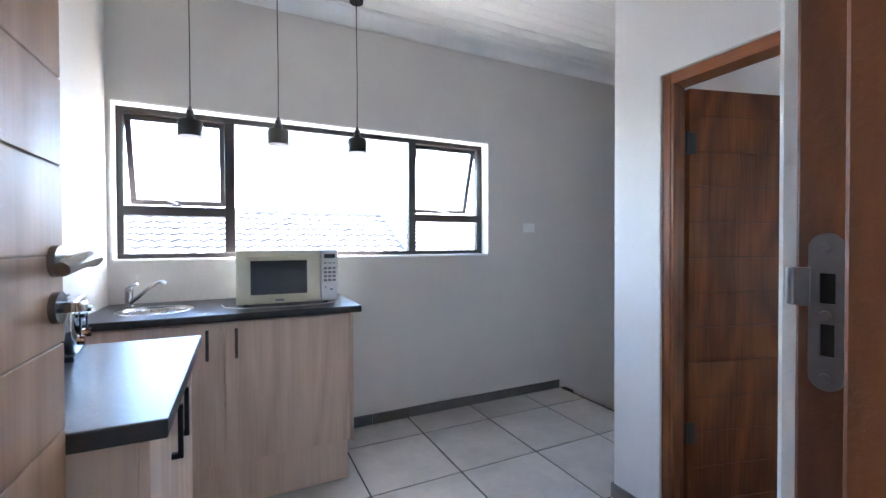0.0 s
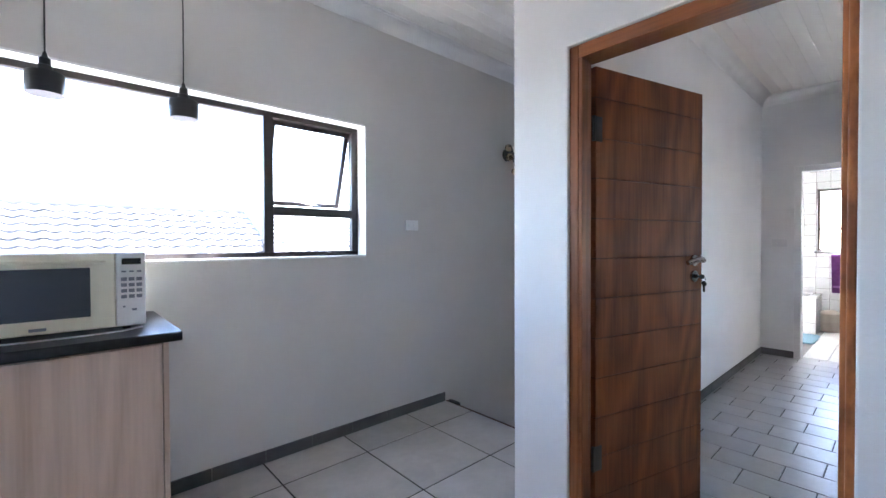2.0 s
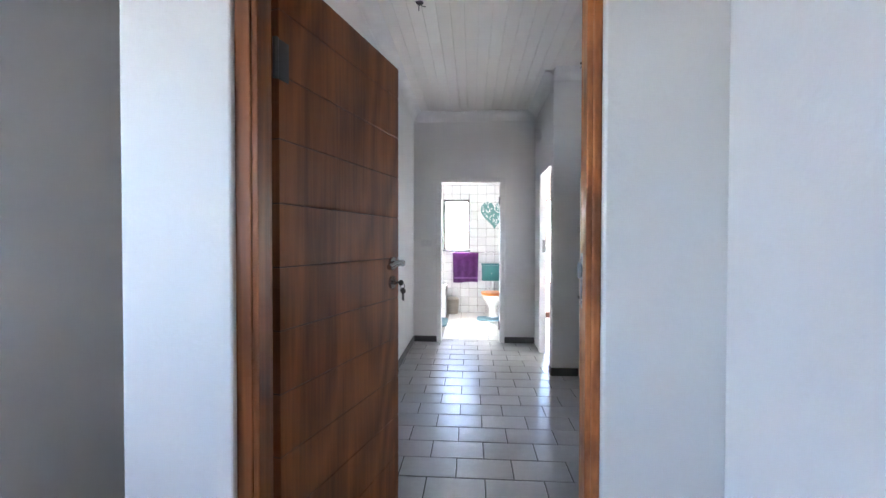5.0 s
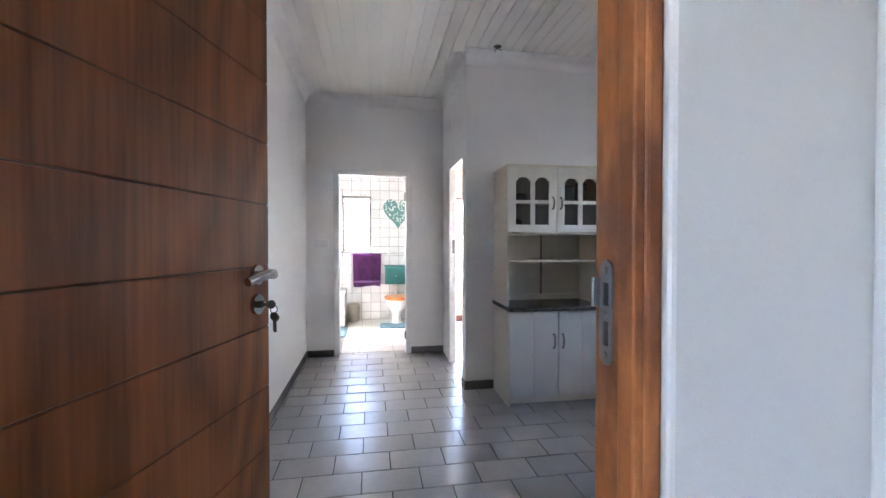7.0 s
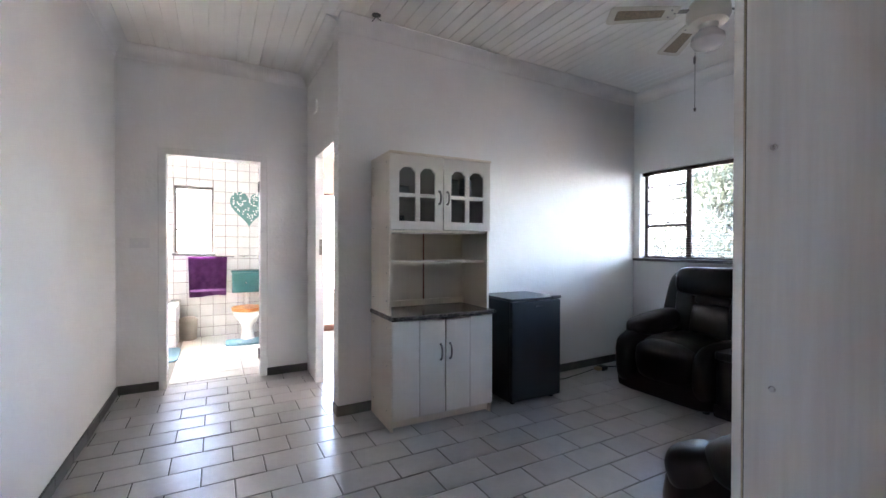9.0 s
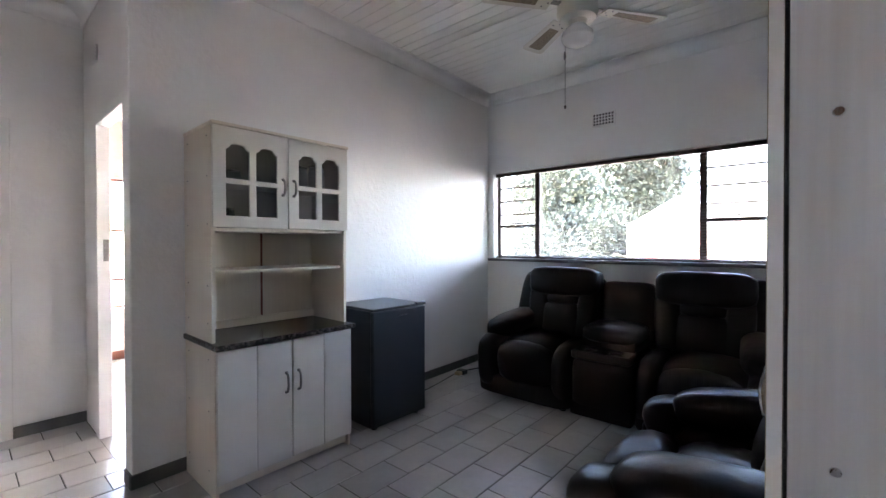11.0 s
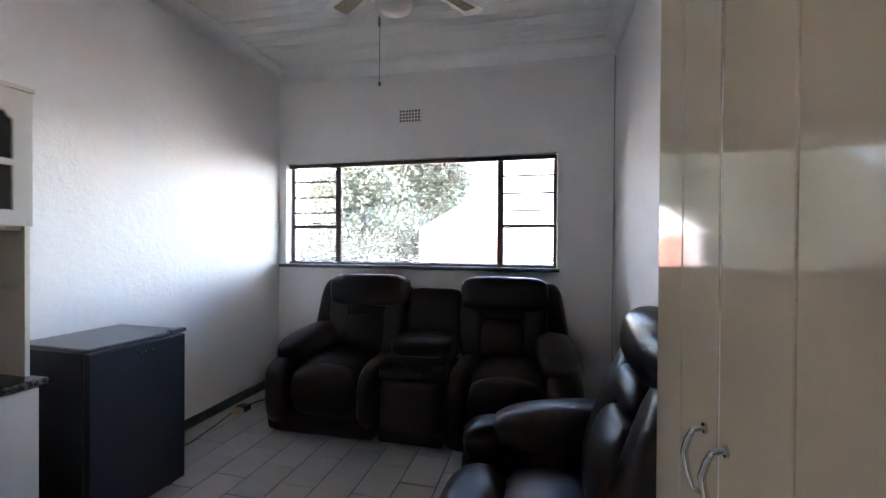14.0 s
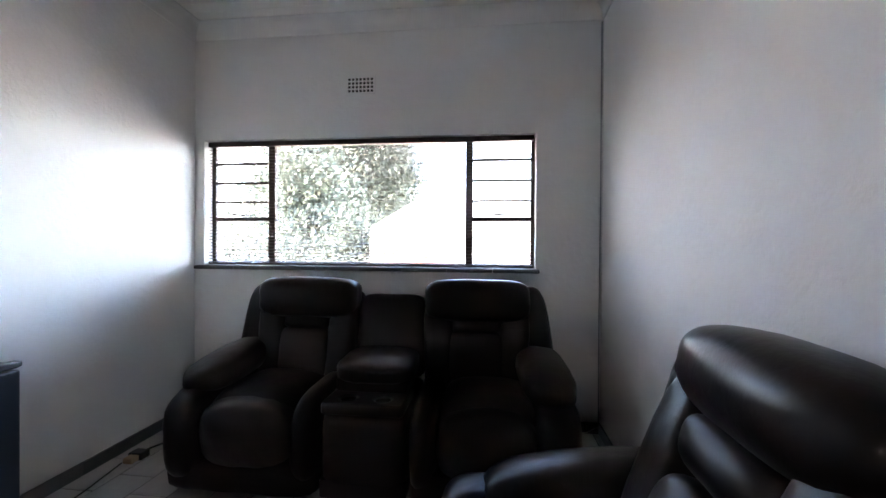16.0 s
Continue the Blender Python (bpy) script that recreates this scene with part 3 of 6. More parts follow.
def kitchen_window():
    y0, y1 = KY + 0.10, KY + 0.15
    xa, xb, za, zb = -0.620, 1.887, 1.179, 2.09
    w = thing("window_1", (0, 0, 0), "charcoal aluminium kitchen window with two open top-hung sashes", "window", kind="structure")
    b = Build()
    b.box(xa, xb, y0, y1, za, za + 0.035, bevel=0.003).box(xa, xb, y0, y1, zb - 0.035, zb, bevel=0.003)
    b.box(xa, xa + 0.035, y0 + 0.002, y1 - 0.002, za + 0.035, zb - 0.035).box(xb - 0.05, xb, y0 + 0.002, y1 - 0.002, za + 0.035, zb - 0.035)
    b.done("frame", CHAR_FRAME, w)
    for mx in (-0.021, 1.252):
        b = Build()
        b.box(mx - 0.030, mx + 0.030, y0 - 0.006, y1 + 0.004, za + 0.035, zb - 0.035, bevel=0.004)
        b.done("mullion", CHAR_FRAME, w)
    for (sa, sb) in ((xa + 0.035, -0.051), (1.282, xb - 0.05)):
        b = Build()
        b.box(sa, sb, y0 - 0.003, y1, 1.445, 1.502, bevel=0.004)
        b.done("transom", CHAR_FRAME, w)
        pane(w, sa, sb, za + 0.035, 1.445, y0 + 0.025)
        # top-hung sash, pushed open
        h = zb - 0.04 - 1.50
        hinge = Matrix.Translation((0, y0 + 0.03, zb - 0.04)) @ Matrix.Rotation(radians(-17), 4, "X").inverted()
        b = Build()
        t = 0.032
        b.box(sa, sb, 0, 0.03, -t, 0, bevel=0.003).box(sa, sb, 0, 0.03, -h, -h + t, bevel=0.003)
        b.box(sa, sa + t, 0.001, 0.029, -h + t, -t).box(sb - t, sb, 0.001, 0.029, -h + t, -t)
        b.done("sash", CHAR_FRAME, w, m=hinge)
        pane(w, sa + t, sb - t, -h + t, -t, 0.015, m=hinge)
        b = Build()
        mx = (sa + sb) / 2
        b.box(mx - 0.03, mx + 0.03, y0 - 0.02, y0, 1.503, 1.515, bevel=0.003)
        b.tube([(mx + 0.01, y0 - 0.012, 1.515), (mx - 0.01, y0 + 0.06, 1.53), (mx - 0.07, y0 + 0.15, 1.555)], 0.006)
        b.done("stay", DARKSTEEL, w, smooth=True)
    pane(w, 0.009, 1.222, za + 0.035, zb - 0.035, y0 + 0.025)
    b = Build()
    b.box(xa + 0.004, xb - 0.004, KY - 0.004, y0, za - 0.012, za + 0.004, bevel=0.003)
    b.done("sill", CORNICE_M, w)
    # pale reveal lining
    b = Build()
    b.box(xa + 0.001, xb - 0.001, KY - 0.003, y0, zb - 0.003, zb + 0.008)
    b.box(xa - 0.008, xa + 0.003, KY - 0.003, y0, za, zb).box(xb - 0.003, xb + 0.008, KY - 0.003, y0, za, zb)
    b.done("reveal", CORNICE_M, w)


kitchen_window()


def living_window():
    ya, yb = LW_Y - 0.125, LW_Y - 0.095
    xa, xb, za, zb = 2.444, 4.885, 1.105, 2.03
    w = thing("window_2", (0, 0, 0), "dark brown steel living room window with burglar bars", "window", kind="structure")
    b = Build()
    t = 0.028
    b.box(xa, xb, ya, yb, za, za + t, bevel=0.002).box(xa, xb, ya, yb, zb - t, zb, bevel=0.002)
    b.box(xa, xa + t, ya + 0.001, yb - 0.001, za + t, zb - t).box(xb - t, xb, ya + 0.001, yb - 0.001, za + t, zb - t)
    b.done("frame", BLIND_M, w)
    for mx in (2.905, 4.40):
        b = Build()
        b.box(mx - 0.026, mx + 0.026, ya - 0.004, yb + 0.004, za + t, zb - t, bevel=0.003)
        b.done("mullion", BLIND_M, w)
    for (sa, sb) in ((xa + t, 2.879), (4.426, xb - t)):
        b = Build()
        b.box(sa, sb, ya - 0.002, yb + 0.003, 1.432, 1.462, bevel=0.003)
        b.done("transom", BLIND_M, w)
        for z in (1.578, 1.722, 1.868):
            b = Build()
            b.box(sa, sb, yb + 0.002, yb + 0.014, z - 0.0085, z + 0.0085, bevel=0.002)
            b.done("burglar_bar", BLIND_M, w)
        b = Build()
        mx = (sa + sb) / 2
        b.tube([(mx - 0.09, yb + 0.02, 1.475), (mx + 0.06, yb + 0.025, 1.482), (mx + 0.10, yb + 0.03, 1.50)], 0.006)
        b.done("stay", BLACK, w, smooth=True)
        pane(w, sa, sb, za + t, 1.432, ya + 0.012)
        pane(w, sa, sb, 1.462, zb - t, ya + 0.012)
    pane(w, 2.931, 4.374, za + t, zb - t, ya + 0.012)
    b = Build()
    for k in range(8):
        x0 = xa - 0.02 + k * (xb - xa + 0.04) / 8
        b.box(x0 + 0.001, x0 + (xb - xa + 0.04) / 8 - 0.001, ya + 0.03, LW_Y + 0.085, za - 0.028, za - 0.002, bevel=0.004)
    b.done("sill", SILL, w)
    # blind
    bl = thing("venetian_blind", (xa + 0.012, LW_Y - 0.045, za), "dark brown venetian blind with open slats in the window", "blind")
    n = 36
    width = xb - xa - 0.024
    s = Build()
    s.box(0, width, -0.0125, 0.0125, -0.0016, 0.0016)
    me = s.mesh("slat", SLAT_M)
    for k in range(n):
        ob = new("slat", me)
        ob.parent = bl
        ob.matrix_basis = pose(0, 0, 0.02 + k * 0.0240, -7, 0, 0)
    b = Build()
    b.box(0, width, -0.018, 0.018, 0.885, 0.92, bevel=0.003)
    b.done("head_rail", BLIND_M, bl)
    b = Build()
    b.box(0, width, -0.013, 0.013, 0.002, 0.014, bevel=0.003)
    b.done("bottom_rail", BLIND_M, bl)
    for x in (0.12, 0.75, 1.22, 1.7, width - 0.12):
        b = Build()
        b.tube([(x, 0.0135, 0.01), (x, 0.0135, 0.9)], 0.0012, seg=6)
        b.done("ladder_cord", BLIND_M, bl)


living_window()


# ---- doors ----
def lever(parent, x, y, z, side, mat=NICKEL):
    """A lever handle on a round rose with a lock rose below; side: +1 or -1 along y."""
    b = Build()
    b.cyl((x, y, z), (x, y + side * 0.010, z), 0.026)
    b.cyl((x, y + side * 0.01, z), (x, y + side * 0.045, z), 0.010)
    b.tube([(x, y + side * 0.040, z), (x - 0.004, y + side * 0.052, z + 0.001), (x - 0.020, y + side * 0.058, z + 0.005), (x - 0.050, y + side * 0.059, z + 0.006), (x - 0.085, y + side * 0.054, z + 0.001), (x - 0.115, y + side * 0.046, z - 0.008)],
           [0.010, 0.011, 0.012, 0.0125, 0.0125, 0.011])
    tagged(b.done("handle", mat, parent, smooth=True), "brushed steel lever handle")
    b = Build()
    b.cyl((x, y, z - 0.075), (x, y + side * 0.010, z - 0.075), 0.026)
    b.cyl((x, y + side * 0.010, z - 0.075), (x, y + side * 0.024, z - 0.075), 0.009)
    tagged(b.done("lock_rose", mat, parent, smooth=True), "brushed steel lock rose")


def planked_leaf(parent, width, height, thick, pitch, mat, core_mat, first):
    b = Build()
    b.box(0.002, width - 0.002, -thick / 2 + 0.003, thick / 2 - 0.003, 0.001, height - 0.001)
    b.done("core", core_mat, parent)
    cuts = [height]
    z = height - first
    while z > 0.05:
        cuts.append(z)
        z -= pitch
    cuts.append(0.0)
    for top, bot in zip(cuts, cuts[1:]):
        b = Build()
        b.box(0, width, -thick / 2, thick / 2, bot + 0.0016, top - 0.0016, bevel=0.0012, seg=1)
        b.done("plank", mat, parent)


KEY_METAL = material("dark_worn_key_metal", (0.09, 0.085, 0.08), 0.42, metal=0.8, scale=60)
# inner door: leaf stands open into the living room
hx, hy = 1.893, 1.376
ang = math.degrees(math.atan2(1.194 - hy, 2.584 - hx))
door = thing("door_1", pose(hx, hy, -0.045, 0, 0, ang), "open varnished hardwood door with grooved planks", "door", kind="structure")
planked_leaf(door, 0.714, 2.022, 0.04, 0.163, DOORWOOD, GROOVE, 0.124)
lever(door, 0.647, -0.02, 1.225, -1)
lever(door, 0.647, 0.02, 1.225, 1)
for z in (0.43, 1.77):
    b = Build()
    b.box(-0.016, 0.034, -0.0235, -0.0195, z - 0.05, z + 0.05, bevel=0.001)
    b.cyl((-0.012, -0.020, z - 0.05), (-0.012, -0.020, z + 0.05), 0.007)
    tagged(b.done("hinge", KEY_METAL, door, smooth=True), "dull steel butt hinge")
b = Build()
b.box(0.6745, 0.6775, -0.058, -0.040, 1.146, 1.154)
b.cyl((0.6735, -0.062, 1.150), (0.6785, -0.062, 1.150), 0.011)
ring = [(0.676 + 0.002 * math.sin(a), -0.069 + 0.009 * math.cos(a), 1.137 + 0.010 * math.sin(a)) for a in [2 * math.pi * k / 14 for k in range(15)]]
b.tube(ring, 0.0014, seg=6)
for dx, dz in ((0.0, 0.0), (0.005, -0.004)):
    b.cyl((0.6735 + dx, -0.070, 1.120 + dz), (0.677 + dx, -0.070, 1.120 + dz), 0.0105)
    b.box(0.674 + dx, 0.6765 + dx, -0.0735, -0.0665, 1.082 + dz, 1.112 + dz, bevel=0.0008)
tagged(b.done("key_bunch", KEY_METAL, door, smooth=True, m=Matrix.Translation((-0.029, 0, 0))), "keys hanging from the lock")

fr = thing("door_frame", (1.783, 1.0005, 0), "varnished hardwood door frame round the inner doorway", "door frame", kind="structure")
for side in (-1, 1):
    b = Build()
    ya, yb = (0.366, 0.4045) if side > 0 else (-0.4045, -0.385)
    b.box(-0.014, 0.088 if side > 0 else 0.0885, ya, yb, -0.06, 2.027, bevel=0.004)
    if side > 0:
        b.box(-0.010, 0.045, ya - 0.014, ya + 0.002, -0.06, 1.987, bevel=0.003)
    else:
        b.box(-0.010, 0.020, yb - 0.002, yb + 0.012, -0.06, 1.987, bevel=0.003)
    b.done("jamb", FRAMEWOOD if side > 0 else JAMBWOOD, fr)
b = Build()
b.box(-0.014, 0.088, -0.385, 0.366, 1.976, 2.027, bevel=0.004)
b.done("head", FRAMEWOOD_H, fr)


def strike(parent, m, h=0.128):
    """A latch plate: a long rounded plate with two slots and a curved lip."""
    w = 0.027

    def slot(cx, cy, sx, sy):
        return [(cx - sx, cy - sy), (cx + sx, cy - sy), (cx + sx, cy + sy), (cx - sx, cy + sy)]
    outer = []
    for k in range(13):
        a = math.pi * k / 12
        outer.append((w / 2 * math.cos(a), h / 2 - w / 2 + w / 2 * math.sin(a)))
    for k in range(13):
        a = math.pi + math.pi * k / 12
        outer.append((w / 2 * math.cos(a), -h / 2 + w / 2 + w / 2 * math.sin(a)))
    ob = plate("strike_plate", outer, [slot(0.001, 0.022, 0.006, 0.014), slot(0.001, -0.026, 0.0055, 0.015)], 0.003, ZINC, parent, m=m)
    tagged(ob, "worn steel strike plate")
    b = Build()
    b.box(-w / 2 - 0.014, -w / 2 + 0.002, 0.004, 0.041, 0.0, 0.003, bevel=0.001)
    b.tube([(-w / 2 - 0.014, 0.005, 0.001), (-w / 2 - 0.014, 0.040, 0.001)], 0.004)
    for y in (h / 2 - 0.013, -0.003, 0.012 - h / 2):
        b.cyl((0, y, 0.0008), (0, y, 0.0032), 0.005, 0.004, seg=14)
    tagged(b.done("strike_lip", ZINC, parent, smooth=True, m=m), "curved steel latch lip with screws")
    # flat black patches paint the shade inside the two slots
    b = Build()
    b.box(-0.007, 0.009, 0.006, 0.038, -0.0012, -0.0004).box(-0.007, 0.009, -0.043, -0.009, -0.0012, -0.0004)
    b.done("latch_pocket", BLACK, parent, m=m)


strike(fr, Matrix.Translation((0.059, -0.3835, 1.178)) @ Matrix(((-1, 0, 0, 0), (0, 0, 1, 0), (0, 1, 0, 0), (0, 0, 0, 1))))

# front door: leaf open against the worktop side, frame round the camera's start
front = thing("door_2", pose(-0.276, 0.262, FK + 0.01, 0, 0, 89.2), "open varnished front door with grooved planks, coloured as if daylit", "door", kind="structure")
planked_leaf(front, 0.775, 2.03, 0.042, 0.148, FRONTWOOD, FRONT_GROOVE, 0.15)
lever(front, 0.735, -0.021, 1.278, -1)
b = Build()
b.box(0.722, 0.748, -0.062, -0.045, 1.195, 1.211, bevel=0.003)
tagged(b.done("thumb_turn", STEEL, front), "steel thumb turn")
ff = thing("front_door_frame", (0.110, 0.224, FK), "varnished hardwood frame of the front door", "door frame", kind="structure")
b = Build()
b.box(0.402, 0.440, -0.085, 0.109, 0, 2.14, bevel=0.004).box(0.380, 0.404, -0.085, 0.064, 0, 2.11, bevel=0.004)
b.done("jamb", FRAMEWOOD_F, ff)
b = Build()
b.box(-0.428, -0.392, -0.085, 0.108, 0, 2.14, bevel=0.004)
b.done("jamb", FRAMEWOOD_F, ff)
b = Build()
b.box(-0.392, 0.402, -0.085, 0.108, 2.105, 2.14, bevel=0.004)
b.done("head", FRAMEWOOD_H, ff)
strike(ff, Matrix.Translation((0.4005, 0.083, 1.250)) @ Matrix(((0, 0, -1, 0), (-1, 0, 0, 0), (0, 1, 0, 0), (0, 0, 0, 1))), 0.146)

# ---- kitchen ----
# sink unit
unit = thing("sink_cabinet", pose(-0.65, 2.41, FK) @ Matrix.Diagonal((1.015, 0.9116, 0.987, 1)), "pale wood laminate sink cabinet under a charcoal worktop", "cabinet")
b = Build()
b.box(0.010, 1.206, 0.035, 0.733, 0.235, 0.945).box(1.208, 1.226, 0.02, 0.733, 0.225, 0.946, bevel=0.001)
b.done("body", CABWOOD, unit)
b = Build()
b.box(0.010, 1.200, 0.060, 0.733, 0.0, 0.2345)
b.done("plinth", CABWOOD, unit)
for x0, x1, hx2 in ((0.012, 0.597, 0.528), (0.603, 1.203, 0.652)):
    b = Build()
    b.box(x0, x1, 0.016, 0.034, 0.235, 0.94, bevel=0.0015)
    b.done("door", CABWOOD, unit)
    b = Build()
    b.box(hx2 - 0.007, hx2 + 0.007, -0.012, -0.002, 0.765, 0.915, bevel=0.002).box(hx2 - 0.006, hx2 + 0.006, -0.003, 0.017, 0.768, 0.780).box(hx2 - 0.006, hx2 + 0.006, -0.003, 0.017, 0.90, 0.912)
    tagged(b.done("handle", BLACK, unit), "black bar handle")
top = plate("worktop", [(0.010, 0.0), (1.268, 0.0), (1.268, 0.735), (0.010, 0.735)],
            [[(0.281 + 0.160 * math.cos(2 * math.pi * k / 32), 0.340 + 0.160 * math.sin(2 * math.pi * k / 32)) for k in range(32)]], 0.038, COUNTER, unit, bevel=0.004, m=Matrix.Translation((0, 0, 0.967)))
tagged(top, "charcoal laminate worktop")

sink = thing("round_sink", pose(-0.365, 2.72, 0.928) @ Matrix.Diagonal((0.82, 0.82, 1, 1)), "round stainless steel sink set in the worktop", "sink")
b = Build()
b.lathe((0, 0, 0), [(0.001, -0.15), (0.05, -0.15), (0.14, -0.14), (0.168, -0.10), (0.176, -0.01), (0.186, 0.002), (0.205, 0.004), (0.210, 0.001), (0.206, -0.0005), (0.182, -0.004), (0.172, -0.012), (0.163, -0.105), (0.135, -0.147), (0.05, -0.156), (0.001, -0.156)], seg=48)
b.done("bowl", STEEL, sink, smooth=True)
b = Build()
b.cyl((0, 0, -0.150), (0, 0, -0.146), 0.03)
b.done("drain", CHROME, sink, smooth=True)

tap = thing("mixer_tap", pose(-0.515, 2.93, 0.928) @ Matrix.Diagonal((0.86, 0.86, 0.8, 1)), "chrome single-lever mixer tap behind the sink", "tap")
b = Build()
b.lathe((0, 0, 0), [(0.028, 0), (0.028, 0.006), (0.022, 0.012), (0.021, 0.10), (0.024, 0.105), (0.022, 0.125), (0.012, 0.135)])
b.done("body", CHROME, tap, smooth=True)
b = Build()
b.tube([(0.01, -0.01, 0.03), (0.05, -0.035, 0.065), (0.11, -0.07, 0.125), (0.155, -0.095, 0.165), (0.185, -0.11, 0.178), (0.205, -0.12, 0.172), (0.208, -0.122, 0.155)], [0.014, 0.013, 0.012, 0.012, 0.012, 0.012, 0.013])
b.done("spout", CHROME, tap, smooth=True)
b = Build()
b.tube([(0, 0, 0.13), (0.01, -0.006, 0.145), (0.05, -0.03, 0.158)], [0.010, 0.009, 0.006])
b.done("lever", CHROME, tap, smooth=True)

# microwave
mw = thing("microwave", pose(0.010, 2.575, 0.928, 0, 0, -1.0) @ Matrix.Diagonal((1.015, 1.0, 1.03, 1)), "cream and white microwave oven on the worktop", "microwave")
b = Build()
b.box(0.0, 0.525, 0.02, 0.36, 0.014, 0.300, bevel=0.008)
b.done("body", CREAM, mw)
for fx_, fy_ in ((0.045, 0.065), (0.465, 0.065), (0.045, 0.315), (0.465, 0.315)):
    b = Build()
    b.cyl((fx_, fy_, 0.0), (fx_, fy_, 0.016), 0.014)
    b.done("foot", BLACK, mw, smooth=True)
b = Build()
b.box(0.003, 0.428, 0.0, 0.022, 0.018, 0.297, bevel=0.006)
tagged(b.done("door", CREAM, mw), "cream oven door")
b = Build()
b.box(0.070, 0.355, -0.003, 0.003, 0.066, 0.244, bevel=0.002)
tagged(b.done("window", DARKGLASS, mw), "dark oven window")
b = Build()
b.box(0.055, 0.40, -0.006, 0.001, 0.258, 0.270, bevel=0.003)
tagged(b.done("door_trim", CREAM, mw), "moulded grip")
b = Build()
b.box(0.19, 0.235, -0.004, 0.001, 0.030, 0.040, bevel=0.001)
tagged(b.done("badge", GREY_BTN, mw), "small grey maker's plate")
b = Build()
b.box(0.430, 0.523, 0.002, 0.022, 0.018, 0.297, bevel=0.005)
tagged(b.done("control_panel", WHITE_PL, mw), "white control panel")
b = Build()
b.box(0.448, 0.508, -0.001, 0.003, 0.252, 0.275, bevel=0.001)
tagged(b.done("display", DARKGLASS, mw), "dark display")
keys = [(0.454 + c * 0.024, 0.196 - r * 0.022, 0.009, 0.0065) for r in range(4) for c in range(3)]
keys += [(0.454 + c * 0.024, 0.225, 0.007, 0.003) for c in range(3)] + [(0.454, 0.092, 0.004, 0.003), (0.486, 0.079, 0.008, 0.004)]
for kx, kz, kw, kh in keys:
    b = Build()
    b.box(kx - kw, kx + kw, -0.002, 0.003, kz - kh, kz + kh, bevel=0.001)
    b.done("button", GREY_BTN, mw)
cord = thing("power_cord", (0, 0, 0), "pale flex lying along the worktop under the microwave", "cable")
b = Build()
b.tube([(-0.06, 2.74, 0.932), (-0.045, 2.62, 0.932), (0.03, 2.555, 0.932), (0.16, 2.535, 0.932), (0.33, 2.53, 0.932), (0.46, 2.545, 0.932), (0.53, 2.60, 0.932)], 0.0035, seg=8)
b.done("flex", WHITE_PL, cord, smooth=True)

# worktop cabinet by the front door
pen = thing("drawer_cabinet", (-0.665, 1.052, FK), "pale wood base cabinet with drawers and a charcoal worktop", "cabinet")
b = Build()
b.box(0.025, 0.515, 0.02, 0.80, 0.10, 0.945, bevel=0.001)
b.done("body", CABWOOD, pen)
b = Build()
b.box(0.025, 0.46, 0.03, 0.79, 0.0, 0.10)
b.done("plinth", CABWOOD, pen)
for z0, z1 in ((0.105, 0.52), (0.525, 0.94)):
    b = Build()
    b.box(0.516, 0.534, 0.022, 0.40, z0, z1, bevel=0.0015)
    b.done("drawer_front", CABWOOD, pen)
    b = Build()
    b.box(0.516, 0.534, 0.404, 0.798, z0, z1, bevel=0.0015)
    b.done("drawer_front", CABWOOD, pen)
for hy2 in (0.30, 0.44):
    b = Build()
    b.box(0.548, 0.560, hy2 - 0.007, hy2 + 0.007, 0.777, 0.912, bevel=0.002).box(0.534, 0.560, hy2 - 0.007, hy2 + 0.007, 0.777, 0.791, bevel=0.001).box(0.534, 0.560, hy2 - 0.007, hy2 + 0.007, 0.898, 0.912, bevel=0.001)
    tagged(b.done("handle", BLACK, pen), "black bar handle")
b = Build()
b.box(0.025, 0.566, 0.0, 0.815, 0.948, 0.986, bevel=0.004)
tagged(b.done("worktop", COUNTER, pen), "charcoal laminate worktop")

toaster = thing("toaster", pose(-0.500, 1.725, 0.941, 0, 0, -82) @ Matrix.Diagonal((1.12, 0.88, 0.84, 1)), "glossy green toaster with chrome end panel", "toaster")
b = Build()
b.puff((0, -0.012, 0.112), (0.25, 0.20, 0.185), n=4, cuts=13)
b.done("body", GREEN_EN, toaster, smooth=True)
b = Build()
b.puff((0, 0.094, 0.110), (0.252, 0.040, 0.188), n=4.5, cuts=11)
tagged(b.done("end_panel", CHROME, toaster, smooth=True), "polished steel end panel")
b = Build()
b.box(-0.11, 0.11, -0.10, 0.105, 0.0, 0.018, bevel=0.004)
tagged(b.done("base", BLACK, toaster), "black base")
for sx in (-0.06, 0.06):
    b = Build()
    b.box(sx - 0.006, sx + 0.006, 0.110, 0.1165, 0.07, 0.165, bevel=0.001)
    tagged(b.done("lever_slot", BLACK, toaster), "black lever slot")
    b = Build()
    b.box(sx - 0.028, sx + 0.028, 0.114, 0.130, 0.142, 0.157, bevel=0.005)
    tagged(b.done("lever", BLACK, toaster), "black lever")
    b = Build()
    b.cyl((sx, 0.110, 0.060), (sx, 0.126, 0.060), 0.016)
    tagged(b.done("knob", COPPER, toaster, smooth=True), "copper browning knob")
    b = Build()
    b.box(sx - 0.02, sx + 0.02, -0.085, 0.065, 0.200, 0.2055)
    b.done("bread_slot", BLACK, toaster)

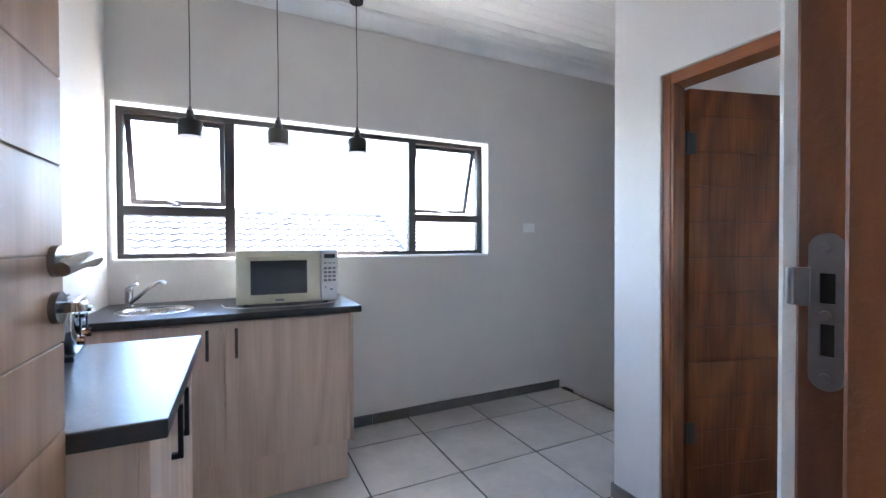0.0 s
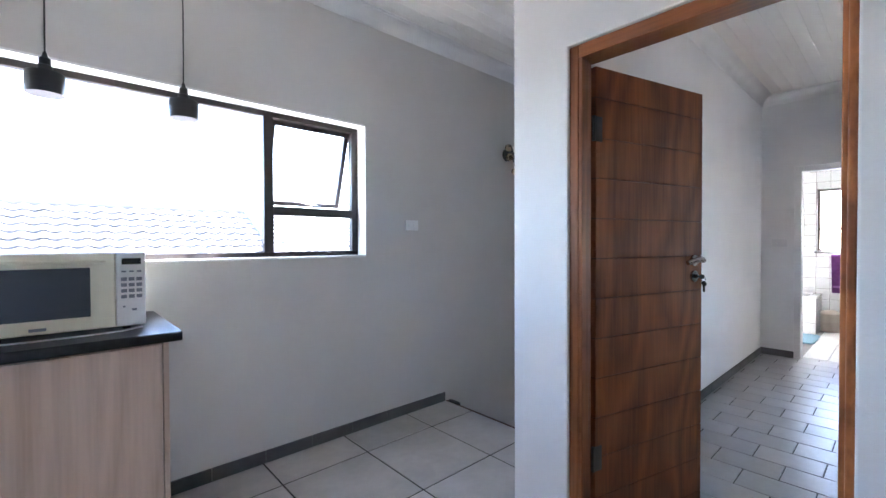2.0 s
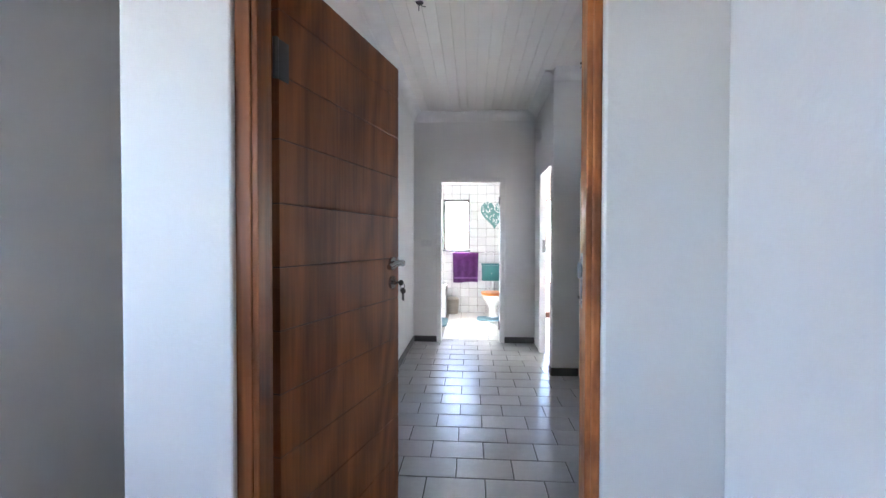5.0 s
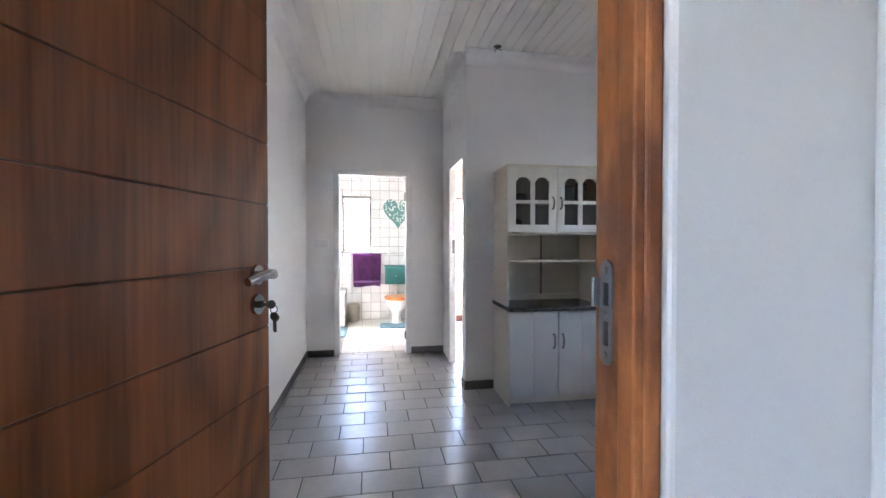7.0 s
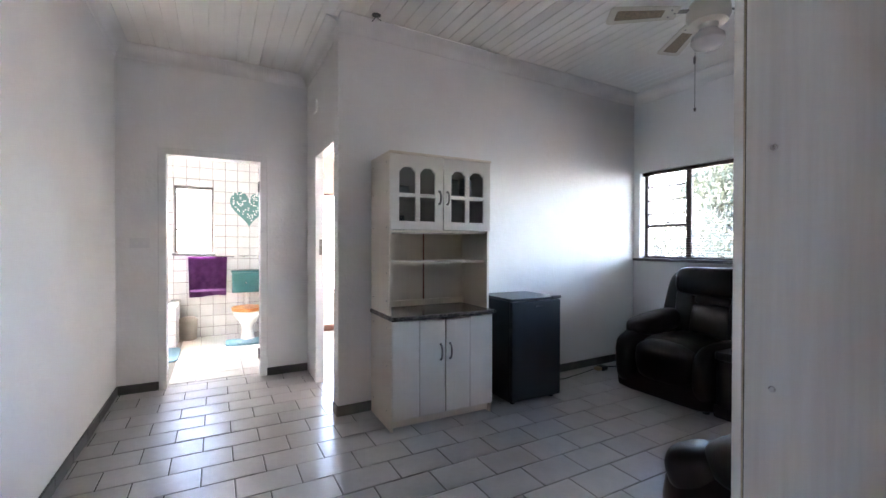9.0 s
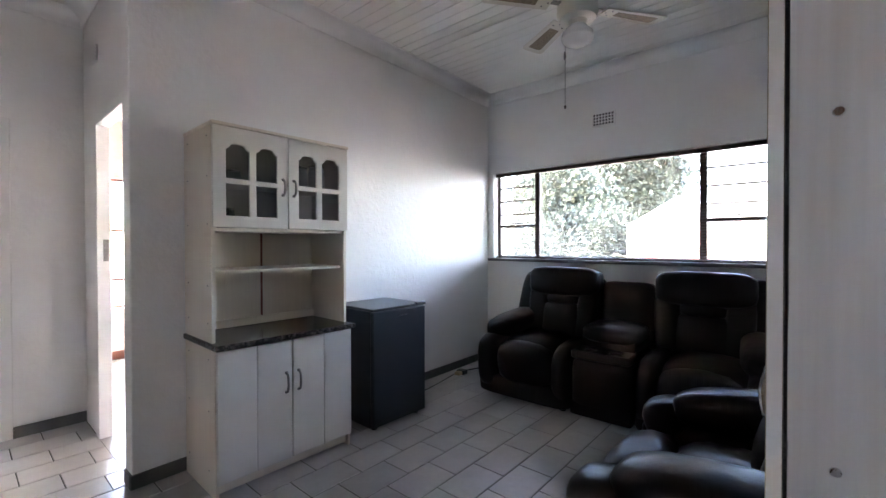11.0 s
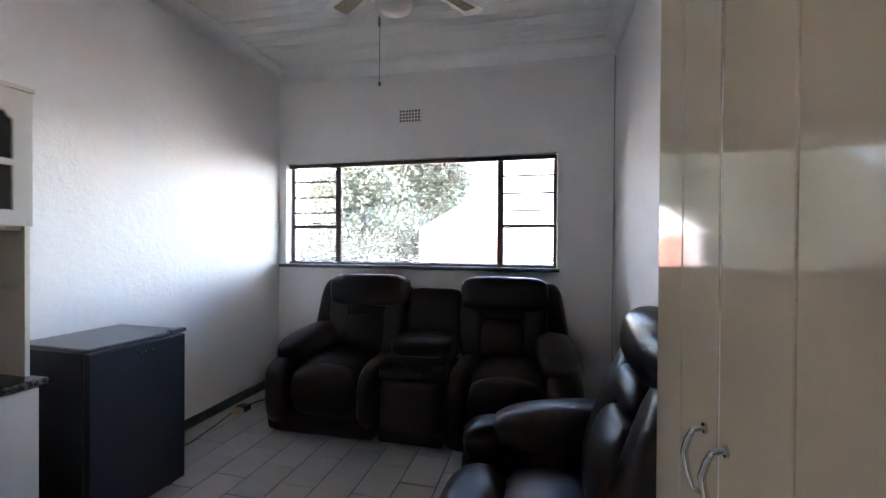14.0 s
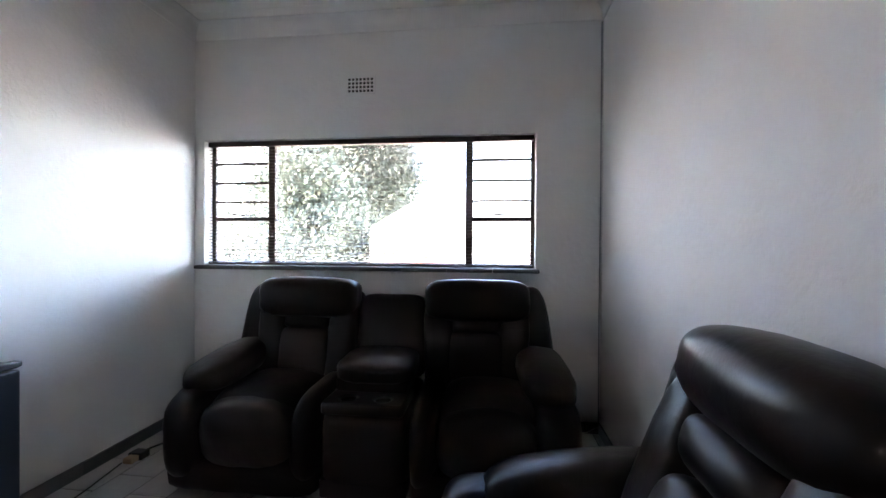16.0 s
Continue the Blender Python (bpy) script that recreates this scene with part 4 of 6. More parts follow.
# pendants
def pendant(x, y, z):
    e = thing("pendant_lamp", (x, y, z), "small black metal pendant lamp on a thin cord", "pendant lamp", group="pendant lamps over the worktop")
    b = Build()
    b.lathe((0, 0, 0), [(0.058, 0.0), (0.063, 0.0), (0.064, 0.004), (0.064, 0.082), (0.059, 0.089), (0.02, 0.092), (0.02, 0.088), (0.056, 0.085), (0.060, 0.078), (0.060, 0.004)], seg=36)
    b.done("shade", BLACK, e, smooth=True)
    b = Build()
    b.lathe((0, 0, 0.090), [(0.024, 0), (0.024, 0.026), (0.019, 0.031), (0.019, 0.056), (0.010, 0.064), (0.006, 0.082)], seg=24)
    b.done("lamp_holder", BLACK, e, smooth=True)
    b = Build()
    b.lathe((0, 0, 0.014), [(0.004, 0.0), (0.017, 0.004), (0.026, 0.018), (0.027, 0.034), (0.018, 0.07)], seg=20)
    b.done("bulb", GLOBE, e, smooth=True)
    b = Build()
    b.tube([(0, 0, 0.165), (0.002, 0.0, 0.5), (-0.001, 0, 0.8), (0, 0, CK - z)], 0.003, seg=8)
    b.done("cord", CABLE, e, smooth=True)
    b = Build()
    b.cyl((0, 0, CK - z - 0.03), (0, 0, CK - z), 0.045)
    b.done("ceiling_rose", BLACK, e, smooth=True)
    return e


first_pendant = pendant(-0.214, 2.885, 1.878)
copy_thing(first_pendant, Matrix.Translation((0.252, 2.885, 1.878)))
copy_thing(first_pendant, Matrix.Translation((0.742, 2.885, 1.873)))

# socket and wall lamp
def wall_plate(x, y, z, w, h, face, label, toggles=2, name="wall_socket"):
    e = thing(name, pose(x, y, z, 0, 0, face), label, "switch")
    b = Build()
    b.box(-w / 2, w / 2, -0.010, 0.0, -h / 2, h / 2, bevel=0.003)
    b.done("plate", WHITE_PL, e)
    for k in range(toggles):
        b = Build()
        cx = (k - (toggles - 1) / 2) * w * 0.36
        b.box(cx - 0.011, cx + 0.011, -0.014, -0.009, -0.014, 0.010, bevel=0.002)
        b.done("rocker", WHITE_PL, e)
    return e


wall_plate(2.295, KY - 0.001, 1.402, 0.125, 0.078, 0, "white double light switch on the greige wall", name="light_switch")
wall_plate(6.155, 1.44, 1.255, 0.14, 0.085, -90, "white double light switch on the passage wall", name="light_switch")

lamp = thing("wall_lamp", (3.45, KY, 2.10), "black wall lamp with three amber glass bulbs", "wall lamp")
b = Build()
b.cyl((0, 0, 0), (0, -0.02, 0), 0.06).tube([(0, -0.02, 0.0), (0, -0.06, 0.02), (0, -0.09, 0.0)], 0.010)
for dx, dz in ((-0.06, 0.05), (-0.05, -0.03), (0.02, -0.13)):
    b.tube([(0, -0.07, 0.01), (dx * 0.6, -0.09, dz * 0.7), (dx, -0.10, dz)], 0.014)
b.done("arm", BLACK, lamp, smooth=True)
for dx, dz in ((-0.095, 0.04), (-0.085, -0.045), (0.0, -0.17)):
    b = Build()
    b.ball((dx, -0.105, dz), 0.032, scale=(1.3, 1, 1))
    b.done("bulb", BULB, lamp, smooth=True)

# ---- living room ----
def arch(x0, x1, z0, z1):
    """A pane outline with a shaped, arched head."""
    w = x1 - x0
    pts = [(x0, z0), (x1, z0), (x1, z1 - 0.030), (x1 - 0.12 * w, z1 - 0.024), (x1 - 0.2 * w, z1 - 0.010)]
    for k in range(5):
        a = math.pi * (0.15 + 0.7 * k / 4)
        pts.append(((x0 + x1) / 2 + 0.32 * w * math.cos(a), z1 - 0.012 + 0.012 * math.sin(a)))
    pts += [(x0 + 0.2 * w, z1 - 0.010), (x0 + 0.12 * w, z1 - 0.024), (x0, z1 - 0.030)]
    return pts


def d_handle(parent, x, y, z, length, mat=DARKSTEEL):
    """A bowed pull that stands out from a front facing -y."""
    b = Build()
    b.tube([(x, y, z + length / 2), (x, y - 0.018, z + length / 2 - 0.006), (x, y - 0.026, z + length * 0.2), (x, y - 0.026, z - length * 0.2), (x, y - 0.018, z - length / 2 + 0.006), (x, y, z - length / 2)], [0.006, 0.006, 0.007, 0.007, 0.006, 0.006])
    b.cyl((x, y, z + length / 2), (x, y - 0.004, z + length / 2), 0.009).cyl((x, y, z - length / 2), (x, y - 0.004, z - length / 2), 0.009)
    return tagged(b.done("handle", mat, parent, smooth=True), "bowed dull steel pull")


# dresser: front faces -x; local x runs along its front, local y into it
hu = thing("kitchen_dresser", pose(4.488, -0.130, 0, 0, 0, -90 - 1.0), "cream kitchen dresser with glazed top doors and dark granite-look top", "dresser")
W = 0.79
b = Build()
b.box(0, 0.016, 0.0, 0.385, 0.76, 1.850).box(W - 0.016, W, 0.0, 0.385, 0.76, 1.850).box(0.016, W - 0.016, 0.372, 0.382, 0.76, 1.85)
b.box(0.016, W - 0.016, 0.02, 0.372, 1.325, 1.341).box(0.016, W - 0.016, 0.04, 0.372, 1.108, 1.122).box(0.016, W - 0.016, 0.02, 0.372, 1.585, 1.597)
b.box(0.016, W - 0.016, 0.350, 0.371, 0.77, 0.815)
b.done("upper_case", HUTCH, hu)
b = Build()
b.box(-0.004, W + 0.004, -0.024, 0.386, 1.850, 1.866, bevel=0.002)
b.done("cornice_board", HUTCH, hu)
b = Build()
b.box(0.415, 0.427, 0.3685, 0.3715, 0.815, 1.325)
tagged(b.done("back_seam", RED_SKIRT, hu), "dark brown joint strip in the back")
b = Build()
b.box(0.0, 0.016, -0.035, 0.385, 0.0, 0.735).box(W - 0.016, W, -0.035, 0.385, 0.0, 0.735).box(0.016, W - 0.016, 0.37, 0.382, 0.05, 0.735).box(0.016, W - 0.016, 0.0, 0.37, 0.075, 0.091)
b.box(0.016, W - 0.016, -0.012, 0.004, 0.015, 0.072)
b.done("base_case", HUTCH, hu)
b = Build()
b.box(-0.012, W + 0.012, -0.085, 0.387, 0.737, 0.767, bevel=0.007, seg=3)
tagged(b.done("worktop", GRANITE, hu), "dark granite-look post-formed top")
dw = W / 2 - 0.002
for k in (0, 1):
    x0 = k * (W / 2 + 0.001)
    # glazed door
    c1, c2, c3, c4 = 0.064, 0.180, 0.217, 0.330
    if k:
        c1, c2, c3, c4 = dw - c4, dw - c3, dw - c2, dw - c1
    holes = [arch(c1, c2, 0.248, 0.424), arch(c3, c4, 0.248, 0.424), [(c1, 0.060), (c2, 0.060), (c2, 0.222), (c1, 0.222)], [(c3, 0.060), (c4, 0.060), (c4, 0.222), (c3, 0.222)]]
    flip = Matrix(((1, 0, 0, x0 + 0.001), (0, 0, -1, -0.010), (0, 1, 0, 1.342), (0, 0, 0, 1)))
    d = plate("glazed_door", [(0, 0), (dw, 0), (dw, 0.506), (0, 0.506)], holes, 0.018, HUTCH_FOIL, hu, bevel=0.004, m=flip)
    tagged(d, "off-white wrapped door with arched panes")
    for hole in holes:
        xs, zs = [p[0] for p in hole], [p[1] for p in hole]
        b = Build()
        b.box(x0 + min(xs) - 0.004, x0 + max(xs) + 0.004, -0.0075, -0.0055, 1.342 + min(zs) - 0.004, 1.342 + max(zs) + 0.003)
        g = b.done("pane", SMOKE, hu)
        g.visible_shadow = False
    d_handle(hu, x0 + (dw - 0.030 if k == 0 else 0.032), -0.020, 1.570, 0.085)
    # tongue-and-groove lower doors: two planks each
    for px0, px1 in ((0.002, dw / 2 - 0.001 + 0.0), (dw / 2 + 0.001, dw - 0.002)):
        b = Build()
        b.box(x0 + px0, x0 + px1, -0.056, -0.038, 0.075, 0.733, bevel=0.005, seg=2)
        b.done("door_plank", HUTCH_FOIL, hu)
    b = Build()
    b.box(x0 + 0.003, x0 + dw - 0.003, -0.052, -0.040, 0.076, 0.732)
    b.done("door_back", HUTCH_FOIL, hu)
    d_handle(hu, x0 + (dw - 0.035 if k == 0 else 0.035), -0.056, 0.50, 0.105)
for z in (0.12, 0.42, 0.68, 0.86, 1.05, 1.36, 1.60, 1.80):
    for y in (0.05, 0.33):
        b = Build()
        b.cyl((-0.0, y, z), (-0.0015, y, z), 0.004, seg=10)
        b.done("screw_cap", SILL, hu)

# crockery behind the panes
def jar(x, z, r, h, mat, label, name="jar"):
    m = hu.matrix_basis @ Vector((x, 0.16, z))
    e = thing(name, m, label, "crockery")
    b = Build()
    b.lathe((0, 0, 0), [(r * 0.8, 0), (r, 0.006), (r, h * 0.8), (r * 0.9, h * 0.84), (r * 0.9, h)], seg=24)
    b.done("body", mat, e, smooth=True)
    b = Build()
    b.lathe((0, 0, h), [(r * 0.95, 0), (r * 0.95, 0.01), (r * 0.3, 0.016)], seg=24)
    b.done("lid", CHROME, e, smooth=True)


jar(0.13, 1.341, 0.045, 0.10, BLACK, "dark canister with a shiny lid on the dresser shelf", "canister")
jar(0.27, 1.341, 0.03, 0.05, CHROME, "small steel cup on the dresser shelf", "cup")
jar(0.15, 1.597, 0.06, 0.05, DISHES, "stack of grey bowls on the dresser shelf", "bowl_stack")
jar(0.55, 1.597, 0.06, 0.12, DISHES, "grey jug on the dresser shelf", "jug")
jar(0.68, 1.597, 0.05, 0.14, DISHES, "grey vase on the dresser shelf", "vase")

# bar fridge
fg = thing("bar_fridge", pose(4.431, -1.106, 0, 0, 0, -91), "dark grey metal bar fridge standing on the floor", "fridge")
b = Build()
b.box(0.0, 0.487, 0.042, 0.45, 0.02, 0.805, bevel=0.006)
b.done("body", FRIDGE_M, fg)
b = Build()
b.box(0.0, 0.487, 0.0, 0.038, 0.03, 0.800, bevel=0.006)
b.done("door", FRIDGE_M, fg)
b = Build()
b.box(-0.001, 0.488, 0.004, 0.452, 0.8055, 0.824, bevel=0.005).box(0.40, 0.488, -0.008, 0.03, 0.812, 0.832, bevel=0.004).box(0.0, 0.40, 0.0, 0.03, 0.8015, 0.8045)
b.done("top", FRIDGE_TOP, fg)
b = Build()
b.box(0.22, 0.30, -0.0015, 0.001, 0.755, 0.760)
tagged(b.done("badge", STEEL, fg), "small pale maker's badge")
for fx_, fy_ in ((0.05, 0.06), (0.44, 0.06), (0.05, 0.4), (0.44, 0.4)):
    b = Build()
    b.cyl((fx_, fy_, 0.0), (fx_, fy_, 0.03), 0.02)
    b.done("foot", BLACK, fg, smooth=True)

# flex and plug on the floor
fx = thing("fridge_flex", (0, 0, 0), "black flex trailing on the floor along the skirting", "cable")
b = Build()
b.tube([(4.86, -1.60, 0.06), (4.80, -1.72, 0.008), (4.74, -1.95, 0.006), (4.78, -2.2, 0.006), (4.82, -2.42, 0.01)], 0.004, seg=8)
b.done("flex", CABLE, fx, smooth=True)
b = Build()
b.box(4.745, 4.83, -2.54, -2.47, 0.0, 0.042, bevel=0.008).tube([(4.80, -2.54, 0.02), (4.78, -2.6, 0.02), (4.72, -2.68, 0.03)], 0.006)
b.done("adaptor", BLACK, fx)
b = Build()
b.box(4.758, 4.815, -2.475, -2.42, 0.004, 0.036, bevel=0.006)
tagged(b.done("plug", BRASSY, fx), "beige plug top")


# recliners: local x across, local y towards the sitter's front, origin under the back
def recliner_parts(e, x0, x1, arm_z, seat_z, head_y, head_n, lean):
    """Seat, back and headrest between x0 and x1, with padded arms."""
    cx, w = (x0 + x1) / 2, x1 - x0
    b = Build()
    b.puff((cx, 0.42, seat_z), (w * 1.0, 0.50, 0.27), n=3.2, bulge=(0, 0, 0.035), wrinkle=0.06, cuts=13)
    b.done("seat", LEATHER, e, smooth=True)
    b = Build()
    b.puff((cx, 0.735, seat_z - 0.045), (w * 0.97, 0.27, 0.36), n=3.0, rot=(-6, 0, 0), bulge=(0, 0.015, 0.012), wrinkle=0.05, cuts=13)
    b.done("footrest", LEATHER2, e, smooth=True)
    b = Build()
    b.puff((cx, 0.775, 0.10), (w * 0.95, 0.14, 0.12), n=5)
    b.done("kick_panel", LEATHER2, e, smooth=True)
    # back: centre panels between two upright bolsters
    for s in (-1, 1):
        b = Build()
        b.puff((cx + s * w * 0.375, 0.165 + lean * 0.6, 0.655), (w * 0.29, 0.20, 0.58), n=3.6, rot=(12 + lean * 130, -s * 4, 0), wrinkle=0.014)
        b.done("side_bolster", LEATHER, e, smooth=True)
    b = Build()
    b.puff((cx, 0.205 + lean, 0.575), (w * 0.56, 0.17, 0.31), n=4, rot=(12 + lean * 130, 0, 0), bulge=(0, 0.015, 0), wrinkle=0.03)
    b.done("lumbar_panel", LEATHER2, e, smooth=True)
    b = Build()
    b.puff((cx, 0.160 + lean * 0.45, 0.800), (w * 0.50, 0.15, 0.130), n=4, rot=(12 + lean * 130, 0, 0), bulge=(0, 0.012, 0), wrinkle=0.03)
    b.done("back_panel", LEATHER2, e, smooth=True)
    b = Build()
    b.puff((cx, 0.130 + head_y, 0.955), (w * 1.02, 0.235, 0.225), n=head_n, rot=(8, 0, 0), wrinkle=0.014, bulge=(0, 0.012, 0.008))
    b.done("headrest", LEATHER, e, smooth=True)
    b = Build()
    b.puff((cx, 0.035, 0.60), (w * 0.98, 0.15, 0.80), n=6, rot=(8, 0, 0))
    b.done("back_shell", LEATHER2, e, smooth=True)
    for s in (-1, 1):
        ax = x0 - 0.115 if s < 0 else x1 + 0.115
        b = Build()
        b.puff((ax, 0.395, arm_z), (0.275, 0.64, 0.18), n=3.4, rot=(-6, s * 6, s * 4), bulge=(0, 0, 0.012), wrinkle=0.03)
        b.done("arm_pad", LEATHER, e, smooth=True)
        b = Build()
        b.puff((ax, 0.745, arm_z - 0.105), (0.245, 0.21, 0.19), n=3.0, rot=(-12, 0, 0), wrinkle=0.03)
        b.done("arm_front", LEATHER, e, smooth=True)
        b = Build()
        b.puff((ax + s * 0.005, 0.475, arm_z / 2 - 0.02), (0.245, 0.76, arm_z - 0.10), n=4.2, bulge=(0.012, 0.012, 0), wrinkle=0.012)
        b.done("arm_base", LEATHER, e, smooth=True)
        b = Build()
        b.puff((ax - s * 0.055, 0.085, 0.715), (0.20, 0.20, 0.54), n=3.8, rot=(10, -s * 9, 0), wrinkle=0.01)
        b.done("wing", LEATHER2, e, smooth=True)


def sofa_half(e, s):
    """One place of the two-seat sofa; s: +1 or -1 across from the console."""
    def pad(name, c, size, mat, n=4.0, rot=(0, 0, 0), bulge=(0, 0, 0), wrinkle=0.015, cuts=11):
        b = Build()
        b.puff((c[0] * s, c[1], c[2]), size, n=n, rot=(rot[0], rot[1] * s, rot[2] * s), bulge=bulge, wrinkle=wrinkle, cuts=cuts)
        return b.done(name, mat, e, smooth=True)
    pad("skirt", (0.625, 0.50, 0.105), (0.80, 0.66, 0.17), LEATHER2, n=9)
    pad("seat", (0.605, 0.47, 0.365), (0.50, 0.66, 0.25), LEATHER, n=3.8, bulge=(0, 0, 0.02), wrinkle=0.03)
    pad("footrest", (0.600, 0.745, 0.305), (0.475, 0.21, 0.33), LEATHER, n=3.4, rot=(-5, 0, 0), bulge=(0, 0.02, 0.01), wrinkle=0.03)
    pad("inner_arm", (0.297, 0.49, 0.265), (0.165, 0.70, 0.48), LEATHER, n=3.2, bulge=(0, 0.01, 0), wrinkle=0.02)
    pad("arm_base", (0.930, 0.455, 0.265), (0.235, 0.78, 0.50), LEATHER, n=3.6, rot=(0, 3, 0), bulge=(0.012, 0.02, 0), wrinkle=0.02)
    pad("arm_pad", (0.905, 0.40, 0.560), (0.275, 0.66, 0.165), LEATHER, n=3.0, rot=(-7, 5, -5), bulge=(0, 0, 0.015), wrinkle=0.035)
    pad("wing", (0.875, 0.115, 0.715), (0.215, 0.23, 0.58), LEATHER2, n=3.4, rot=(7, -8, 0))
    pad("back_shell", (0.53, 0.045, 0.58), (0.66, 0.15, 0.80), LEATHER2, n=6, rot=(6, 0, 0), wrinkle=0.0)
    for k in (-1, 1):
        pad("side_bolster", (0.53 + k * 0.222, 0.185, 0.655), (0.185, 0.20, 0.56), LEATHER, n=3.6, rot=(11, k * 4, 0), wrinkle=0.02)
    pad("lumbar_panel", (0.53, 0.215, 0.590), (0.350, 0.17, 0.31), LEATHER2, n=4.5, rot=(11, 0, 0), bulge=(0, 0.02, 0), wrinkle=0.03)
    pad("back_panel", (0.53, 0.172, 0.785), (0.30, 0.17, 0.13), LEATHER2, n=4.5, rot=(11, 0, 0), bulge=(0, 0.012, 0), wrinkle=0.03)
    pad("headrest", (0.532, 0.155, 0.922), (0.635, 0.255, 0.245), LEATHER, n=4.8, rot=(6, 0, 0), bulge=(0, 0.012, 0.006), wrinkle=0.018)


sofa = thing("recliner_sofa", pose(3.362, -3.02, 0, 0, 0, 0.3), "dark brown leather two-seat recliner sofa with a centre console", "sofa")
sofa_half(sofa, 1)
sofa_half(sofa, -1)
b = Build()
b.puff((0, 0.46, 0.245), (0.435, 0.68, 0.40), n=9, cuts=11, wrinkle=0.006)
b.box(-0.215, 0.215, 0.15, 0.80, 0.02, 0.12, bevel=0.02)
b.done("console", LEATHER2, sofa, smooth=True)
rings_ = [[(cx + 0.041 * math.cos(2 * math.pi * k / 24), 0.715 + 0.041 * math.sin(2 * math.pi * k / 24)) for k in range(24)] for cx in (-0.088, 0.088)]
tagged(plate("cup_tray", [(-0.205, 0.52), (0.205, 0.52), (0.205, 0.79), (0.19, 0.805), (-0.19, 0.805), (-0.205, 0.79)], rings_, 0.058, LEATHER, sofa, bevel=0.012, m=Matrix.Translation((0, 0, 0.462))), "padded tray with two cup holders")
for cx in (-0.088, 0.088):
    b = Build()
    b.lathe((cx, 0.715, 0.444), [(0.040, 0.0), (0.042, 0.046), (0.050, 0.050), (0.051, 0.047), (0.044, 0.043), (0.043, 0.0)], seg=28)
    tagged(b.done("cup_holder", BLACK, sofa, smooth=True), "black cup holder")
b = Build()
b.puff((0, 0.455, 0.590), (0.425, 0.385, 0.115), n=4.0, rot=(-3, 0, 0), bulge=(0, 0, 0.012), wrinkle=0.02)
b.box(-0.19, 0.19, 0.27, 0.62, 0.48, 0.555, bevel=0.01)
tagged(b.done("console_lid", LEATHER, sofa, smooth=True), "padded console lid")
b = Build()
b.puff((0, 0.125, 0.685), (0.43, 0.17, 0.52), n=7, rot=(8, 0, 0), bulge=(0, 0.012, 0), wrinkle=0.01)
b.done("centre_back", LEATHER2, sofa, smooth=True)
for x in (-0.9, -0.3, 0.3, 0.9):
    for y in (0.12, 0.72):
        b = Build()
        b.cyl((x, y, 0.0), (x, y, 0.05), 0.025)
        b.done("foot", BLACK, sofa, smooth=True)

chair = thing("recliner_chair", pose(2.045, -1.185, 0, 0, 0, -90), "dark brown leather recliner armchair beside the wardrobe", "armchair")
recliner_parts(chair, -0.33, 0.33, arm_z=0.497, seat_z=0.275, head_y=-0.02, head_n=2.8, lean=0.05)
b = Build()
b.box(-0.50, 0.50, 0.06, 0.83, 0.012, 0.20, bevel=0.03)
b.done("base", LEATHER2, chair)
for x in (-0.42, 0.42):
    for y in (0.12, 0.72):
        b = Build()
        b.cyl((x, y, 0.0), (x, y, 0.05), 0.025)
        b.done("foot", BLACK, chair, smooth=True)

# wardrobe: side panel faces the doorway, gloss doors face +x
wd = thing("wardrobe", (2.012, -0.006, 0), "pale laminate wardrobe with beige gloss doors", "wardrobe")
b = Build()
b.box(0.0, 0.280, -0.018, 0.0, 0.0, 2.30, bevel=0.001).box(0.0, 0.280, -0.672, -0.654, 0.0, 2.30).box(0.0, 0.01, -0.654, -0.018, 0.02, 2.30).box(0.0, 0.280, -0.654, -0.018, 2.282, 2.30).box(0.0, 0.280, -0.654, -0.018, 0.05, 0.068)
b.box(0.262, 0.279, -0.654, -0.018, 0.0, 0.05)
b.done("case", WARD, wd)
# black strip put in for the shaded gap between case and doors
b = Build()
b.box(0.2805, 0.284, -0.66, -0.006, 0.07, 2.29)
tagged(b.done("gap_seal", BLACK, wd), "black strip painted for the shade behind the doors")


def gloss_door(y0, y1):
    """A gloss door of two flat leaves with a V groove between them and a pale banded edge."""
    yy = (y0 + y1) / 2
    b = Build()
    for ya, yb in ((y0, yy - 0.0004), (yy + 0.0004, y1)):
        b.box(0.285, 0.303, ya, yb, 0.06, 2.295, bevel=0.0035, seg=2)
    tagged(b.done("door", GLOSS, wd), "beige gloss door with an upright groove")
    b = Build()
    b.box(0.2855, 0.3015, y1, y1 + 0.002, 0.062, 2.293)
    tagged(b.done("edge_band", HUTCH_FOIL, wd), "pale edge banding")


gloss_door(-0.353, -0.002)
gloss_door(-0.672, -0.359)
for yy in (-0.325, -0.398):
    b = Build()
    z = 0.968
    b.tube([(0.303, yy, z + 0.045), (0.320, yy, z + 0.042), (0.325, yy - 0.008, z + 0.022), (0.328, yy - 0.013, z + 0.0), (0.326, yy - 0.005, z - 0.022), (0.322, yy + 0.006, z - 0.042), (0.303, yy + 0.009, z - 0.049)], [0.004, 0.0045, 0.005, 0.0055, 0.005, 0.0045, 0.004])
    b.cyl((0.303, yy, z + 0.045), (0.307, yy, z + 0.045), 0.008).cyl((0.303, yy + 0.009, z - 0.049), (0.307, yy + 0.009, z - 0.049), 0.008)
    tagged(b.done("handle", CHROME, wd, smooth=True), "curved chrome pull")
